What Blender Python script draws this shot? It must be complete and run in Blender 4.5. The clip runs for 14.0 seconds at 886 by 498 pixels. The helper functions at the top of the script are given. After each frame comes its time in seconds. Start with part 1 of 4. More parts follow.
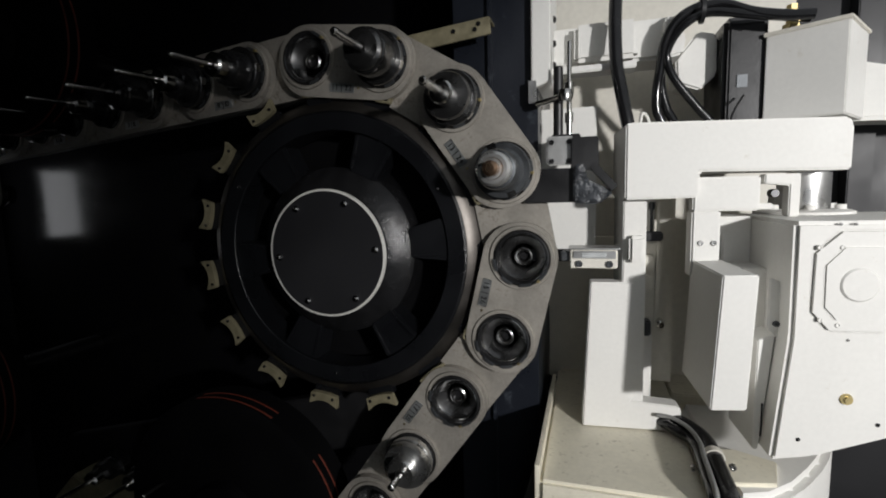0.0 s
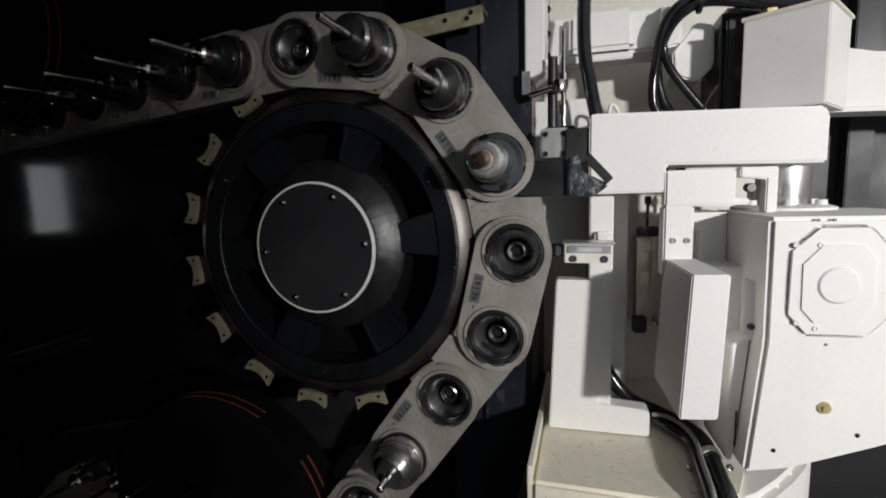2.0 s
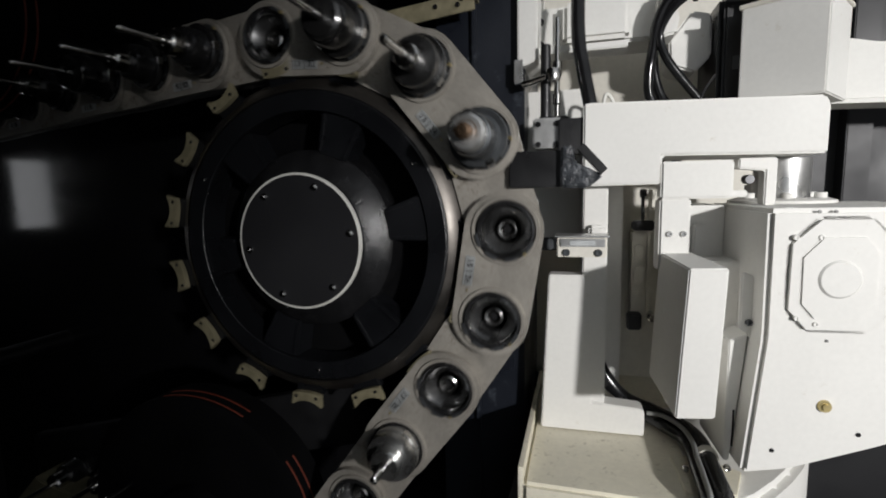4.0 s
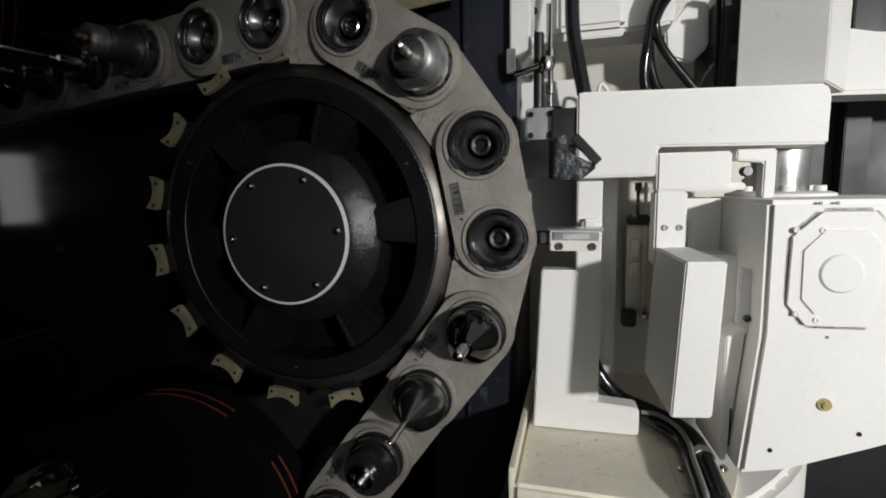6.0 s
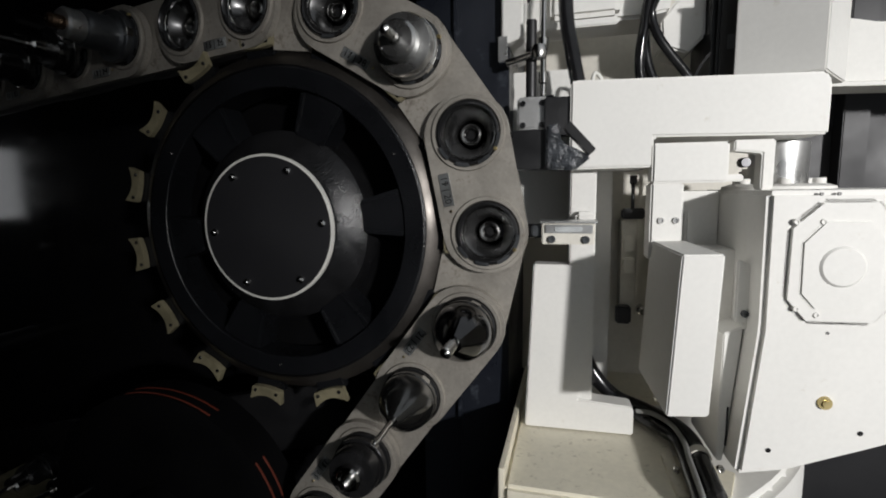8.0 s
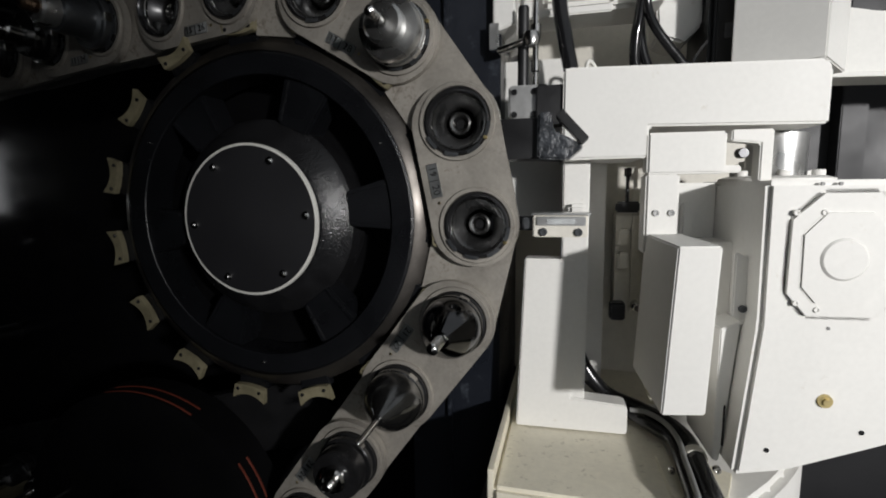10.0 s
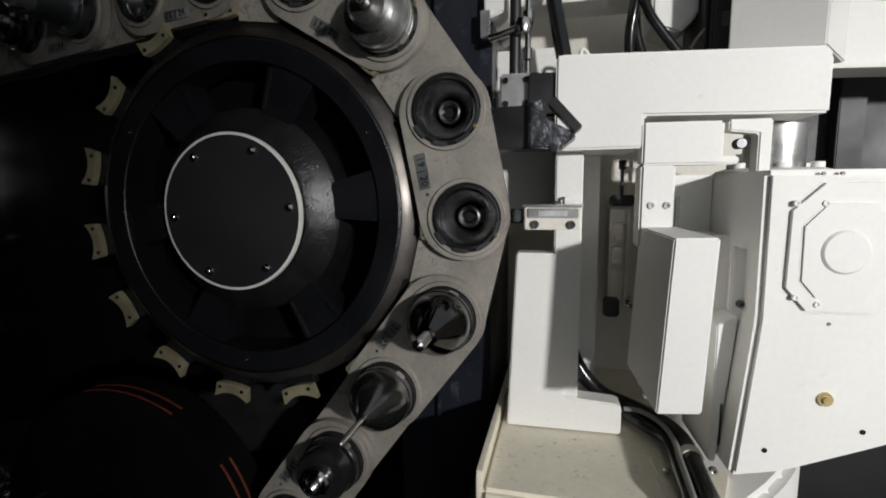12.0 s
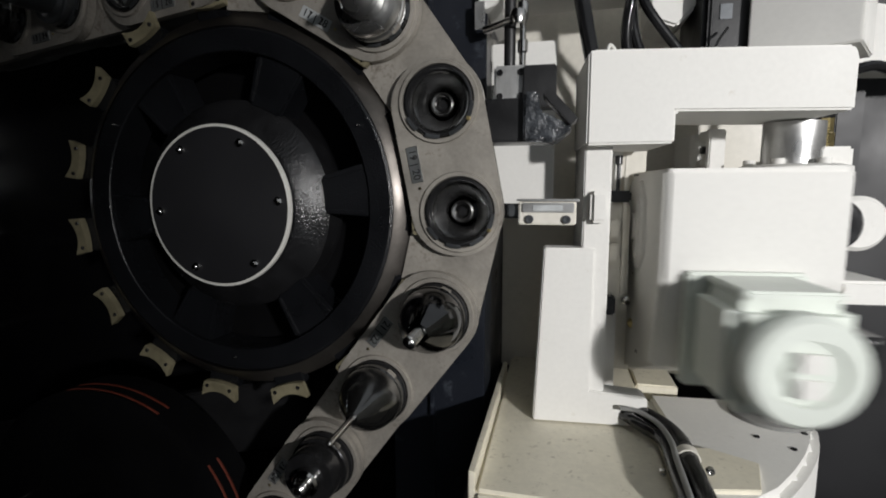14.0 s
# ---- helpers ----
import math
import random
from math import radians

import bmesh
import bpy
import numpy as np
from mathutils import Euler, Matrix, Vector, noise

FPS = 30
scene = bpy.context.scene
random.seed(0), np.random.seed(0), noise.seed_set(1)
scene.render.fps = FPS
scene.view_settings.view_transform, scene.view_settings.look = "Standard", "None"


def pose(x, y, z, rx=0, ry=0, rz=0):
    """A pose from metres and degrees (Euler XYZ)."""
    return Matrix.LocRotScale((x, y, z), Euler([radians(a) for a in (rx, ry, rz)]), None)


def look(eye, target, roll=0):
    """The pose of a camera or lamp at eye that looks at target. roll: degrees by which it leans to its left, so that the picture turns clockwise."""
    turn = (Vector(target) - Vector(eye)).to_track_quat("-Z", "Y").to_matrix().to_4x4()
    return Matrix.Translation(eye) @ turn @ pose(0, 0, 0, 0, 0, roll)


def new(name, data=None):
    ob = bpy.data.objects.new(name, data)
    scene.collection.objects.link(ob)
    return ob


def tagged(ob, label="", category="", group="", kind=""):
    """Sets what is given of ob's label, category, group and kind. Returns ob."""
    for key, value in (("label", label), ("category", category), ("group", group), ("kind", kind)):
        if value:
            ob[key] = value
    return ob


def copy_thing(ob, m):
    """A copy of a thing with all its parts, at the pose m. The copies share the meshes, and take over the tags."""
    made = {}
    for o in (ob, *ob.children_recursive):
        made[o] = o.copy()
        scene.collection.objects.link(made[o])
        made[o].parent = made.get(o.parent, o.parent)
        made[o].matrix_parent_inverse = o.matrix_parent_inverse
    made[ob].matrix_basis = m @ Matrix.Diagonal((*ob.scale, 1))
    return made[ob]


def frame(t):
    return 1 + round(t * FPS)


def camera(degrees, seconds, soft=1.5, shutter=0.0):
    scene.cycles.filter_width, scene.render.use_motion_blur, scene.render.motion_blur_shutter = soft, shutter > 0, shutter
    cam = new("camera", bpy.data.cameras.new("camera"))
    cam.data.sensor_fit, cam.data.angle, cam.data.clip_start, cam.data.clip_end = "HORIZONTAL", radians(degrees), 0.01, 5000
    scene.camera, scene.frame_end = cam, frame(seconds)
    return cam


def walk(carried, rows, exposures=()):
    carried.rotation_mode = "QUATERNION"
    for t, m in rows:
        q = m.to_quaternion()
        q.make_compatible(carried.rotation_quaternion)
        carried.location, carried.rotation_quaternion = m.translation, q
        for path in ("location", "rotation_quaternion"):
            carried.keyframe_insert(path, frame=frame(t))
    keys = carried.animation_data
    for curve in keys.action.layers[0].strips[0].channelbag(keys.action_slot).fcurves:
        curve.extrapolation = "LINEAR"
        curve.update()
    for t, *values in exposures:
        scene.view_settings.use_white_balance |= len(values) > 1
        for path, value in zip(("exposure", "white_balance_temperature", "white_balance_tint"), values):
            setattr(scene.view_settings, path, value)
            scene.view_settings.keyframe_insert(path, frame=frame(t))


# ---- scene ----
cam = camera(85.38, 14.0, soft=1.9, shutter=0.6)
walk(cam, [
    (0, pose(0.4568, -0.7895, 1.6054, 83.195, 1.601, 16.907)),
    (0.5, pose(0.4572, -0.7839, 1.6030, 83.164, 1.563, 16.799)),
    (1.5, pose(0.4580, -0.7727, 1.5980, 83.104, 1.485, 16.577)),
    (3, pose(0.4598, -0.7523, 1.5887, 83.007, 1.339, 16.177)),
    (4.2, pose(0.4613, -0.7367, 1.5815, 82.945, 1.224, 15.871)),
    (5.5, pose(0.4632, -0.7206, 1.5738, 82.891, 1.101, 15.554)),
    (7, pose(0.4657, -0.7020, 1.5647, 82.842, 0.956, 15.190)),
    (8, pose(0.4676, -0.6890, 1.5583, 82.818, 0.852, 14.936)),
    (9.2, pose(0.4701, -0.6735, 1.5504, 82.798, 0.724, 14.631)),
    (10.5, pose(0.4729, -0.6574, 1.5421, 82.790, 0.590, 14.315)),
    (11.5, pose(0.4752, -0.6451, 1.5357, 82.792, 0.485, 14.074)),
    (12.5, pose(0.4767, -0.6347, 1.5303, 82.800, 0.376, 13.831)),
    (13.3, pose(0.4770, -0.6285, 1.5266, 82.830, 0.266, 13.639)),
    (14, pose(0.4774, -0.6246, 1.5241, 82.850, 0.206, 13.512)),
])

# ---- light ----
world = bpy.data.worlds.new("dim_workshop")
scene.world = world
world.use_nodes = True
world.node_tree.nodes["Background"].inputs[0].default_value = (0.9, 0.95, 1.0, 1)
world.node_tree.nodes["Background"].inputs[1].default_value = 0.33
scene.view_settings.exposure = 0.0


def spot(name, eye, target, watts, cone, radius, colour):
    data = bpy.data.lights.new(name, "SPOT")
    data.energy, data.spot_size, data.spot_blend, data.shadow_soft_size, data.color = watts, radians(cone), 1.0, radius, colour
    ob = new(name, data)
    ob.matrix_world = look(eye, target)
    return ob


spot("work_light", (2.0, -1.95, 1.89), (0.84, 0.05, 1.45), 250, 49, 0.055, (1.0, 0.985, 0.98))

Z0 = 1.5                      # height of the sprocket's axle
R = 0.35                      # pitch circle of the pockets
PITCH = 2 * R * math.sin(radians(12))
TAU = 2 * math.pi


# ---- materials ----
def surface(name, colour, rough=0.5, metal=0.0, dark=0.75, grain=60.0, stain=4.0, bump=0.15, spots=None, rough_var=0.15, coat=0.0, brushed=None, spec=0.5, relief=0.002):
    """A surface with fine grain and large stains; spots is (colour, amount, scale)."""
    m = bpy.data.materials.new(name)
    m.use_nodes = True
    nt = m.node_tree
    n, l = nt.nodes, nt.links
    b = n["Principled BSDF"]
    b.inputs["Metallic"].default_value = metal
    b.inputs["Coat Weight"].default_value = coat
    b.inputs["Specular IOR Level"].default_value = spec
    tc = n.new("ShaderNodeTexCoord")
    vec = tc.outputs["Object"]
    if brushed:
        mp = n.new("ShaderNodeMapping")
        mp.inputs["Scale"].default_value = brushed
        l.new(vec, mp.inputs["Vector"])
        vec = mp.outputs["Vector"]
    fine, big = n.new("ShaderNodeTexNoise"), n.new("ShaderNodeTexNoise")
    fine.inputs["Scale"].default_value, fine.inputs["Detail"].default_value = grain, 6
    big.inputs["Scale"].default_value, big.inputs["Detail"].default_value = stain, 5
    l.new(vec, fine.inputs["Vector"])
    l.new(tc.outputs["Object"], big.inputs["Vector"])
    mix = n.new("ShaderNodeMix")
    mix.data_type = "RGBA"
    mix.inputs["A"].default_value = (*[c * dark for c in colour], 1)
    mix.inputs["B"].default_value = (*colour, 1)
    ramp = n.new("ShaderNodeMapRange")
    ramp.inputs["From Min"].default_value, ramp.inputs["From Max"].default_value = 0.35, 0.6
    add = n.new("ShaderNodeMath")
    add.operation = "MULTIPLY_ADD"
    add.inputs[1].default_value = 0.35
    l.new(fine.outputs["Fac"], add.inputs[0])
    sc = n.new("ShaderNodeMath")
    sc.operation = "MULTIPLY"
    sc.inputs[1].default_value = 0.65
    l.new(big.outputs["Fac"], sc.inputs[0])
    l.new(sc.outputs[0], add.inputs[2])
    l.new(add.outputs[0], ramp.inputs["Value"])
    l.new(ramp.outputs[0], mix.inputs["Factor"])
    out = mix.outputs["Result"]
    if spots:
        sp = n.new("ShaderNodeTexNoise")
        sp.inputs["Scale"].default_value, sp.inputs["Detail"].default_value = spots[2], 8
        sp.inputs["Roughness"].default_value = 0.7
        l.new(tc.outputs["Object"], sp.inputs["Vector"])
        sr = n.new("ShaderNodeMapRange")
        sr.inputs["From Min"].default_value, sr.inputs["From Max"].default_value = 1 - spots[1], 1 - spots[1] + (spots[3] if len(spots) > 3 else 0.08)
        l.new(sp.outputs["Fac"], sr.inputs["Value"])
        m2 = n.new("ShaderNodeMix")
        m2.data_type = "RGBA"
        l.new(sr.outputs[0], m2.inputs["Factor"])
        l.new(out, m2.inputs["A"])
        m2.inputs["B"].default_value = (*spots[0], 1)
        out = m2.outputs["Result"]
    l.new(out, b.inputs["Base Color"])
    rr = n.new("ShaderNodeMapRange")
    rr.inputs["To Min"].default_value, rr.inputs["To Max"].default_value = max(0.03, rough - rough_var), min(1, rough + rough_var)
    rr.inputs["From Min"].default_value, rr.inputs["From Max"].default_value = 0.3, 0.7
    l.new(big.outputs["Fac"], rr.inputs["Value"])
    l.new(rr.outputs[0], b.inputs["Roughness"])
    bp = n.new("ShaderNodeBump")
    bp.inputs["Strength"].default_value, bp.inputs["Distance"].default_value = bump, relief
    l.new(fine.outputs["Fac"], bp.inputs["Height"])
    l.new(bp.outputs[0], b.inputs["Normal"])
    if coat:
        b.inputs["Coat Roughness"].default_value = 0.16
        l.new(bp.outputs[0], b.inputs["Coat Normal"])
    return m


WHITE = surface("cream_white_paint", (0.76, 0.75, 0.715), 0.6, spec=0.25, dark=0.93, grain=140, stain=5, bump=0.06, spots=((0.5, 0.45, 0.36), 0.36, 30, 0.2))
BASEW = surface("dirty_cream_paint", (0.79, 0.745, 0.61), 0.55, dark=0.86, grain=120, stain=9, bump=0.08, spots=((0.24, 0.20, 0.14), 0.42, 75, 0.22))
CREAM = surface("cream_panel_paint", (0.74, 0.71, 0.63), 0.5, dark=0.85, grain=90, stain=3, bump=0.05)
CAST = surface("black_painted_casting", (0.008, 0.0085, 0.010), 0.3, dark=0.6, grain=420, stain=9, bump=0.45, rough_var=0.08, coat=0.15, spec=0.35)
HUBM = surface("oily_black_steel", (0.014, 0.014, 0.015), 0.22, 0.0, dark=0.5, grain=300, stain=30, bump=0.85, rough_var=0.06, relief=0.0012)
COVER = surface("matt_black_sheet", (0.016, 0.016, 0.018), 0.5, dark=0.8, grain=300, stain=4, bump=0.05)
# The paler bluish spots are speckled reflections put into the colour.
NAVY = surface("dark_blue_grey_paint", (0.013, 0.0155, 0.022), 0.38, dark=0.7, grain=120, stain=6, bump=0.1, spots=((0.07, 0.08, 0.095), 0.38, 16, 0.14))
GLOSS = surface("black_glossy_panel", (0.008, 0.008, 0.009), 0.17, dark=0.7, grain=40, stain=2, bump=0.02, rough_var=0.05, spec=0.2)
PLATE = surface("worn_steel_plate", (0.37, 0.345, 0.305), 0.5, 0.4, dark=0.72, grain=180, stain=14, bump=0.12, spots=((0.11, 0.085, 0.06), 0.41, 34, 0.12))
PLATE2 = surface("oily_steel_plate", (0.28, 0.27, 0.25), 0.5, 0.5, dark=0.7, grain=150, stain=12, bump=0.12, spots=((0.08, 0.07, 0.05), 0.33, 40))
STEEL = surface("polished_steel", (0.62, 0.61, 0.59), 0.2, 1.0, dark=0.8, grain=90, stain=20, bump=0.05, brushed=(1, 30, 1), rough_var=0.08)
CHROME = surface("bright_chrome", (0.72, 0.71, 0.69), 0.12, 1.0, dark=0.85, grain=60, stain=15, bump=0.02, rough_var=0.05)
DARKST = surface("blackened_steel", (0.05, 0.05, 0.052), 0.24, 0.7, dark=0.6, grain=120, stain=18, bump=0.06, rough_var=0.08)
DKCHR = surface("dark_chrome", (0.11, 0.11, 0.112), 0.13, 1.0, dark=0.8, grain=60, stain=15, bump=0.02, rough_var=0.04)
DOMEST = surface("satin_grey_steel", (0.15, 0.15, 0.148), 0.2, 0.95, dark=0.8, grain=150, stain=16, bump=0.05)
CHUCK = surface("oil_darkened_steel", (0.15, 0.15, 0.15), 0.26, 0.9, dark=0.6, grain=120, stain=22, bump=0.06)
SATIN = surface("satin_bright_steel", (0.50, 0.50, 0.49), 0.3, 0.95, dark=0.8, grain=150, stain=16, bump=0.05)
ALU = surface("machined_aluminium", (0.62, 0.62, 0.61), 0.36, 0.85, dark=0.85, grain=120, stain=18, bump=0.06)
RIMST = surface("oiled_machined_steel", (0.115, 0.105, 0.095), 0.4, 0.9, dark=0.75, grain=140, stain=10, bump=0.05)
GREYST = surface("grey_phosphated_steel", (0.12, 0.127, 0.134), 0.36, 0.75, dark=0.75, grain=150, stain=16, bump=0.08)
GOLD = surface("bronze_collet_nut", (0.27, 0.18, 0.12), 0.3, 0.9, dark=0.7, grain=90, stain=30, bump=0.06)
BRASS = surface("brass", (0.55, 0.45, 0.22), 0.35, 0.9, dark=0.75, grain=90, stain=25, bump=0.06)
CLIP = surface("yellowed_nylon", (0.23, 0.205, 0.13), 0.5, dark=0.6, grain=80, stain=30, bump=0.1)
BLACKPL = surface("black_plastic", (0.014, 0.014, 0.015), 0.38, dark=0.7, grain=160, stain=12, bump=0.08)
RUBBER = surface("black_hose_rubber", (0.012, 0.012, 0.013), 0.17, dark=0.7, grain=90, stain=14, bump=0.08)
# Strong dark mottling paints in the wrinkles' light and shade, besides the bump.
TAPE = surface("wrinkled_black_film", (0.05, 0.055, 0.062), 0.28, dark=0.35, grain=70, stain=38, bump=1.0, rough_var=0.12, relief=0.006)
TYRE = surface("dull_black_cover", (0.004, 0.004, 0.0045), 0.7, dark=0.7, grain=90, stain=8, bump=0.1, spec=0.08)
ORANGE = surface("orange_red_band", (0.15, 0.034, 0.02), 0.45, dark=0.6, grain=60, stain=18, bump=0.05)
GREEN = surface("pale_green_paint", (0.70, 0.74, 0.68), 0.45, dark=0.92, grain=110, stain=6, bump=0.05)
TAG = surface("grey_number_tag", (0.56, 0.58, 0.58), 0.4, 0.3, dark=0.8, grain=60, stain=30, bump=0.05)
INK = surface("black_ink", (0.02, 0.02, 0.02), 0.6, dark=0.8, grain=60, stain=10, bump=0.0)
WHITERING = surface("white_edge_paint", (0.72, 0.71, 0.66), 0.5, dark=0.85, grain=90, stain=25, bump=0.05)
GREYD = surface("dark_grey_sheet", (0.10, 0.097, 0.09), 0.5, dark=0.8, grain=120, stain=5, bump=0.05)
GREYP = surface("grey_paint", (0.22, 0.22, 0.21), 0.5, dark=0.85, grain=120, stain=5, bump=0.05)
FLOORM = surface("dark_oily_concrete", (0.02, 0.02, 0.02), 0.6, dark=0.7, grain=40, stain=3, bump=0.2)

# Glow of the added pane that the rear panel mirrors.
GLOW = bpy.data.materials.new("added_glow")
GLOW.use_nodes = True
GLOW.node_tree.nodes["Principled BSDF"].inputs["Emission Color"].default_value = (0.95, 0.97, 1.0, 1)
GLOW.node_tree.nodes["Principled BSDF"].inputs["Emission Strength"].default_value = 3.0

# ---- building helpers ----
BASE = {}


def thing(name, label, category, base=(0, 0, 0), group="", kind=""):
    """An empty at base, in metres from the sprocket's centre."""
    ob = new(name)
    BASE[ob] = Vector(base)
    ob.matrix_basis = Matrix.Translation((base[0], base[1], base[2] + Z0))
    return tagged(ob, label, category, group, kind)


def part(name, bm, material, parent, label="", smooth=True):
    """One mesh under a thing or a part; its points are given from the sprocket's centre."""
    base = BASE.get(parent, Vector((0, 0, 0)))
    bm.transform(Matrix.Translation(-base))
    bmesh.ops.recalc_face_normals(bm, faces=bm.faces)
    me = bpy.data.meshes.new(name)
    bm.to_mesh(me)
    bm.free()
    me.materials.append(material)
    if smooth:
        me.shade_smooth()
        me.set_sharp_from_angle(angle=radians(35))
    ob = new(name, me)
    if smooth and len(me.polygons) < 400 and name != "number_tag":
        flat = ob.modifiers.new("flat_faces", "WEIGHTED_NORMAL")
        flat.keep_sharp = True
    ob.parent = parent
    BASE[ob] = base
    return tagged(ob, label) if label else ob


def slab(name, bm, material, label="", category="", kind="structure"):
    """A single-mesh thing, its points given from the sprocket's centre."""
    bmesh.ops.recalc_face_normals(bm, faces=bm.faces)
    me = bpy.data.meshes.new(name)
    bm.to_mesh(me)
    bm.free()
    me.materials.append(material)
    ob = new(name, me)
    ob.location = (0, 0, Z0)
    return tagged(ob, label, category, "", kind)


def box(x0, x1, y0, y1, z0, z1, bevel=0.002, bm=None):
    own = bmesh.new()
    bmesh.ops.create_cube(own, size=1)
    own.transform(Matrix.LocRotScale(((x0 + x1) / 2, (y0 + y1) / 2, (z0 + z1) / 2), None, (abs(x1 - x0), abs(y1 - y0), abs(z1 - z0))))
    if bevel:
        bmesh.ops.bevel(own, geom=list(own.edges), offset=bevel, segments=2, affect="EDGES")
    return merge(bm, own)


def merge(bm, own):
    if bm is None:
        return own
    me = bpy.data.meshes.new("tmp")
    own.to_mesh(me)
    own.free()
    bm.from_mesh(me)
    bpy.data.meshes.remove(me)
    return bm


def prism(points, y0, y1, bevel=0.0015, bm=None):
    """An outline in x and z, given depth along y."""
    own = bmesh.new()
    f = own.faces.new([own.verts.new((x, y0, z)) for x, z in points])
    ex = bmesh.ops.extrude_face_region(own, geom=[f])
    bmesh.ops.translate(own, verts=[v for v in ex["geom"] if isinstance(v, bmesh.types.BMVert)], vec=(0, y1 - y0, 0))
    if bevel:
        bmesh.ops.bevel(own, geom=list(own.edges), offset=bevel, segments=2, affect="EDGES")
    return merge(bm, own)


def lathe(profile, seg=48, x=0, z=0, bm=None, axis="Y", a0=0.0, a1=TAU):
    """A profile of (radius, y) turned round an axis through (x, z)."""
    own = bmesh.new()
    full = abs(a1 - a0 - TAU) < 1e-6
    cols = seg if full else seg + 1
    rings = []
    for r, y in profile:
        if r < 1e-6:
            rings.append([own.verts.new((0, y, 0))] * cols)
        else:
            rings.append([own.verts.new((r * math.cos(a0 + (a1 - a0) * i / seg), y, r * math.sin(a0 + (a1 - a0) * i / seg))) for i in range(cols)])
    for p, q in zip(rings, rings[1:]):
        for i in range(seg):
            j = (i + 1) % cols
            vs = []
            for v in (p[i], p[j], q[j], q[i]):
                if v not in vs:
                    vs.append(v)
            if len(vs) > 2:
                own.faces.new(vs)
    if axis == "Z":
        own.transform(Matrix.Rotation(radians(90), 4, "X"))
    if axis == "X":
        own.transform(Matrix.Rotation(radians(90), 4, "Z"))
    own.transform(Matrix.Translation((x, 0, z)))
    return merge(bm, own)


def arc(r0, r1, a0, a1, y0, y1, seg=12, bevel=0.0, bm=None):
    """A piece of a ring between two radii and two angles in degrees."""
    pts = [(r1 * math.cos(radians(a0 + (a1 - a0) * i / seg)), r1 * math.sin(radians(a0 + (a1 - a0) * i / seg))) for i in range(seg + 1)]
    pts += [(r0 * math.cos(radians(a1 + (a0 - a1) * i / seg)), r0 * math.sin(radians(a1 + (a0 - a1) * i / seg))) for i in range(seg + 1)]
    return prism(pts, y0, y1, bevel, bm)


def tube(points, radius, seg=12, bm=None):
    """A round hose along a smooth curve through the points."""
    own = bmesh.new()
    p = [Vector(q) for q in points]
    p = [p[0] * 2 - p[1]] + p + [p[-1] * 2 - p[-2]]
    path = []
    for i in range(1, len(p) - 2):
        for s in range(8):
            t = s / 8
            path.append(0.5 * (2 * p[i] + (p[i + 1] - p[i - 1]) * t + (2 * p[i - 1] - 5 * p[i] + 4 * p[i + 1] - p[i + 2]) * t * t + (3 * p[i] - p[i - 1] - 3 * p[i + 1] + p[i + 2]) * t ** 3))
    path.append(p[-2])
    rings = []
    side = Vector((0, 1, 0))
    for i, c in enumerate(path):
        d = (path[min(i + 1, len(path) - 1)] - path[max(i - 1, 0)]).normalized()
        side = (side - d * side.dot(d)).normalized()
        up = d.cross(side)
        rings.append([own.verts.new(c + radius * (math.cos(TAU * k / seg) * side + math.sin(TAU * k / seg) * up)) for k in range(seg)])
    for a, b in zip(rings, rings[1:]):
        for k in range(seg):
            own.faces.new((a[k], a[(k + 1) % seg], b[(k + 1) % seg], b[k]))
    own.faces.new(rings[0])
    own.faces.new(rings[-1])
    return merge(bm, own)


def holed(length, r, hole, y0, y1, seg=14):
    """A round-ended plate with a round hole near each end."""
    bm = bmesh.new()
    h = length / 2

    def loop(pts):
        vs = [bm.verts.new((x, y0, z)) for x, z in pts]
        return [bm.edges.new((vs[i], vs[(i + 1) % len(vs)])) for i in range(len(vs))]

    out = [(h + r * math.cos(radians(90 - 180 * i / seg)), r * math.sin(radians(90 - 180 * i / seg))) for i in range(seg + 1)]
    out += [(-h + r * math.cos(radians(270 - 180 * i / seg)), r * math.sin(radians(270 - 180 * i / seg))) for i in range(seg + 1)]
    edges = loop([(x, z * 1.12 if z < 0 else z) for x, z in out])
    for c in (-h, h):
        edges += loop([(c + hole * math.cos(TAU * i / 36), hole * math.sin(TAU * i / 36)) for i in range(36)])
    fill = bmesh.ops.triangle_fill(bm, use_beauty=True, use_dissolve=False, edges=edges)
    faces = [f for f in fill["geom"] if isinstance(f, bmesh.types.BMFace)]
    ex = bmesh.ops.extrude_face_region(bm, geom=faces)
    bmesh.ops.translate(bm, verts=[v for v in ex["geom"] if isinstance(v, bmesh.types.BMVert)], vec=(0, y1 - y0, 0))
    return bm


def plate_xy(points, z0, z1, bevel=0.002, bm=None):
    """An outline in x and y, given height along z."""
    own = prism([(x, -y) for x, y in points], z0, z1, bevel)
    own.transform(Matrix.Rotation(radians(90), 4, "X"))
    return merge(bm, own)


def screw(x, y, z, r=0.005, h=0.004, bm=None):
    """A socket-head screw that faces the front."""
    own = lathe([(0, y - h * 0.4), (r * 0.5, y - h * 0.4), (r * 0.52, y - h), (r * 0.9, y - h), (r, y - h * 0.8), (r, y + 0.002)], 12, x, z)
    return merge(bm, own)


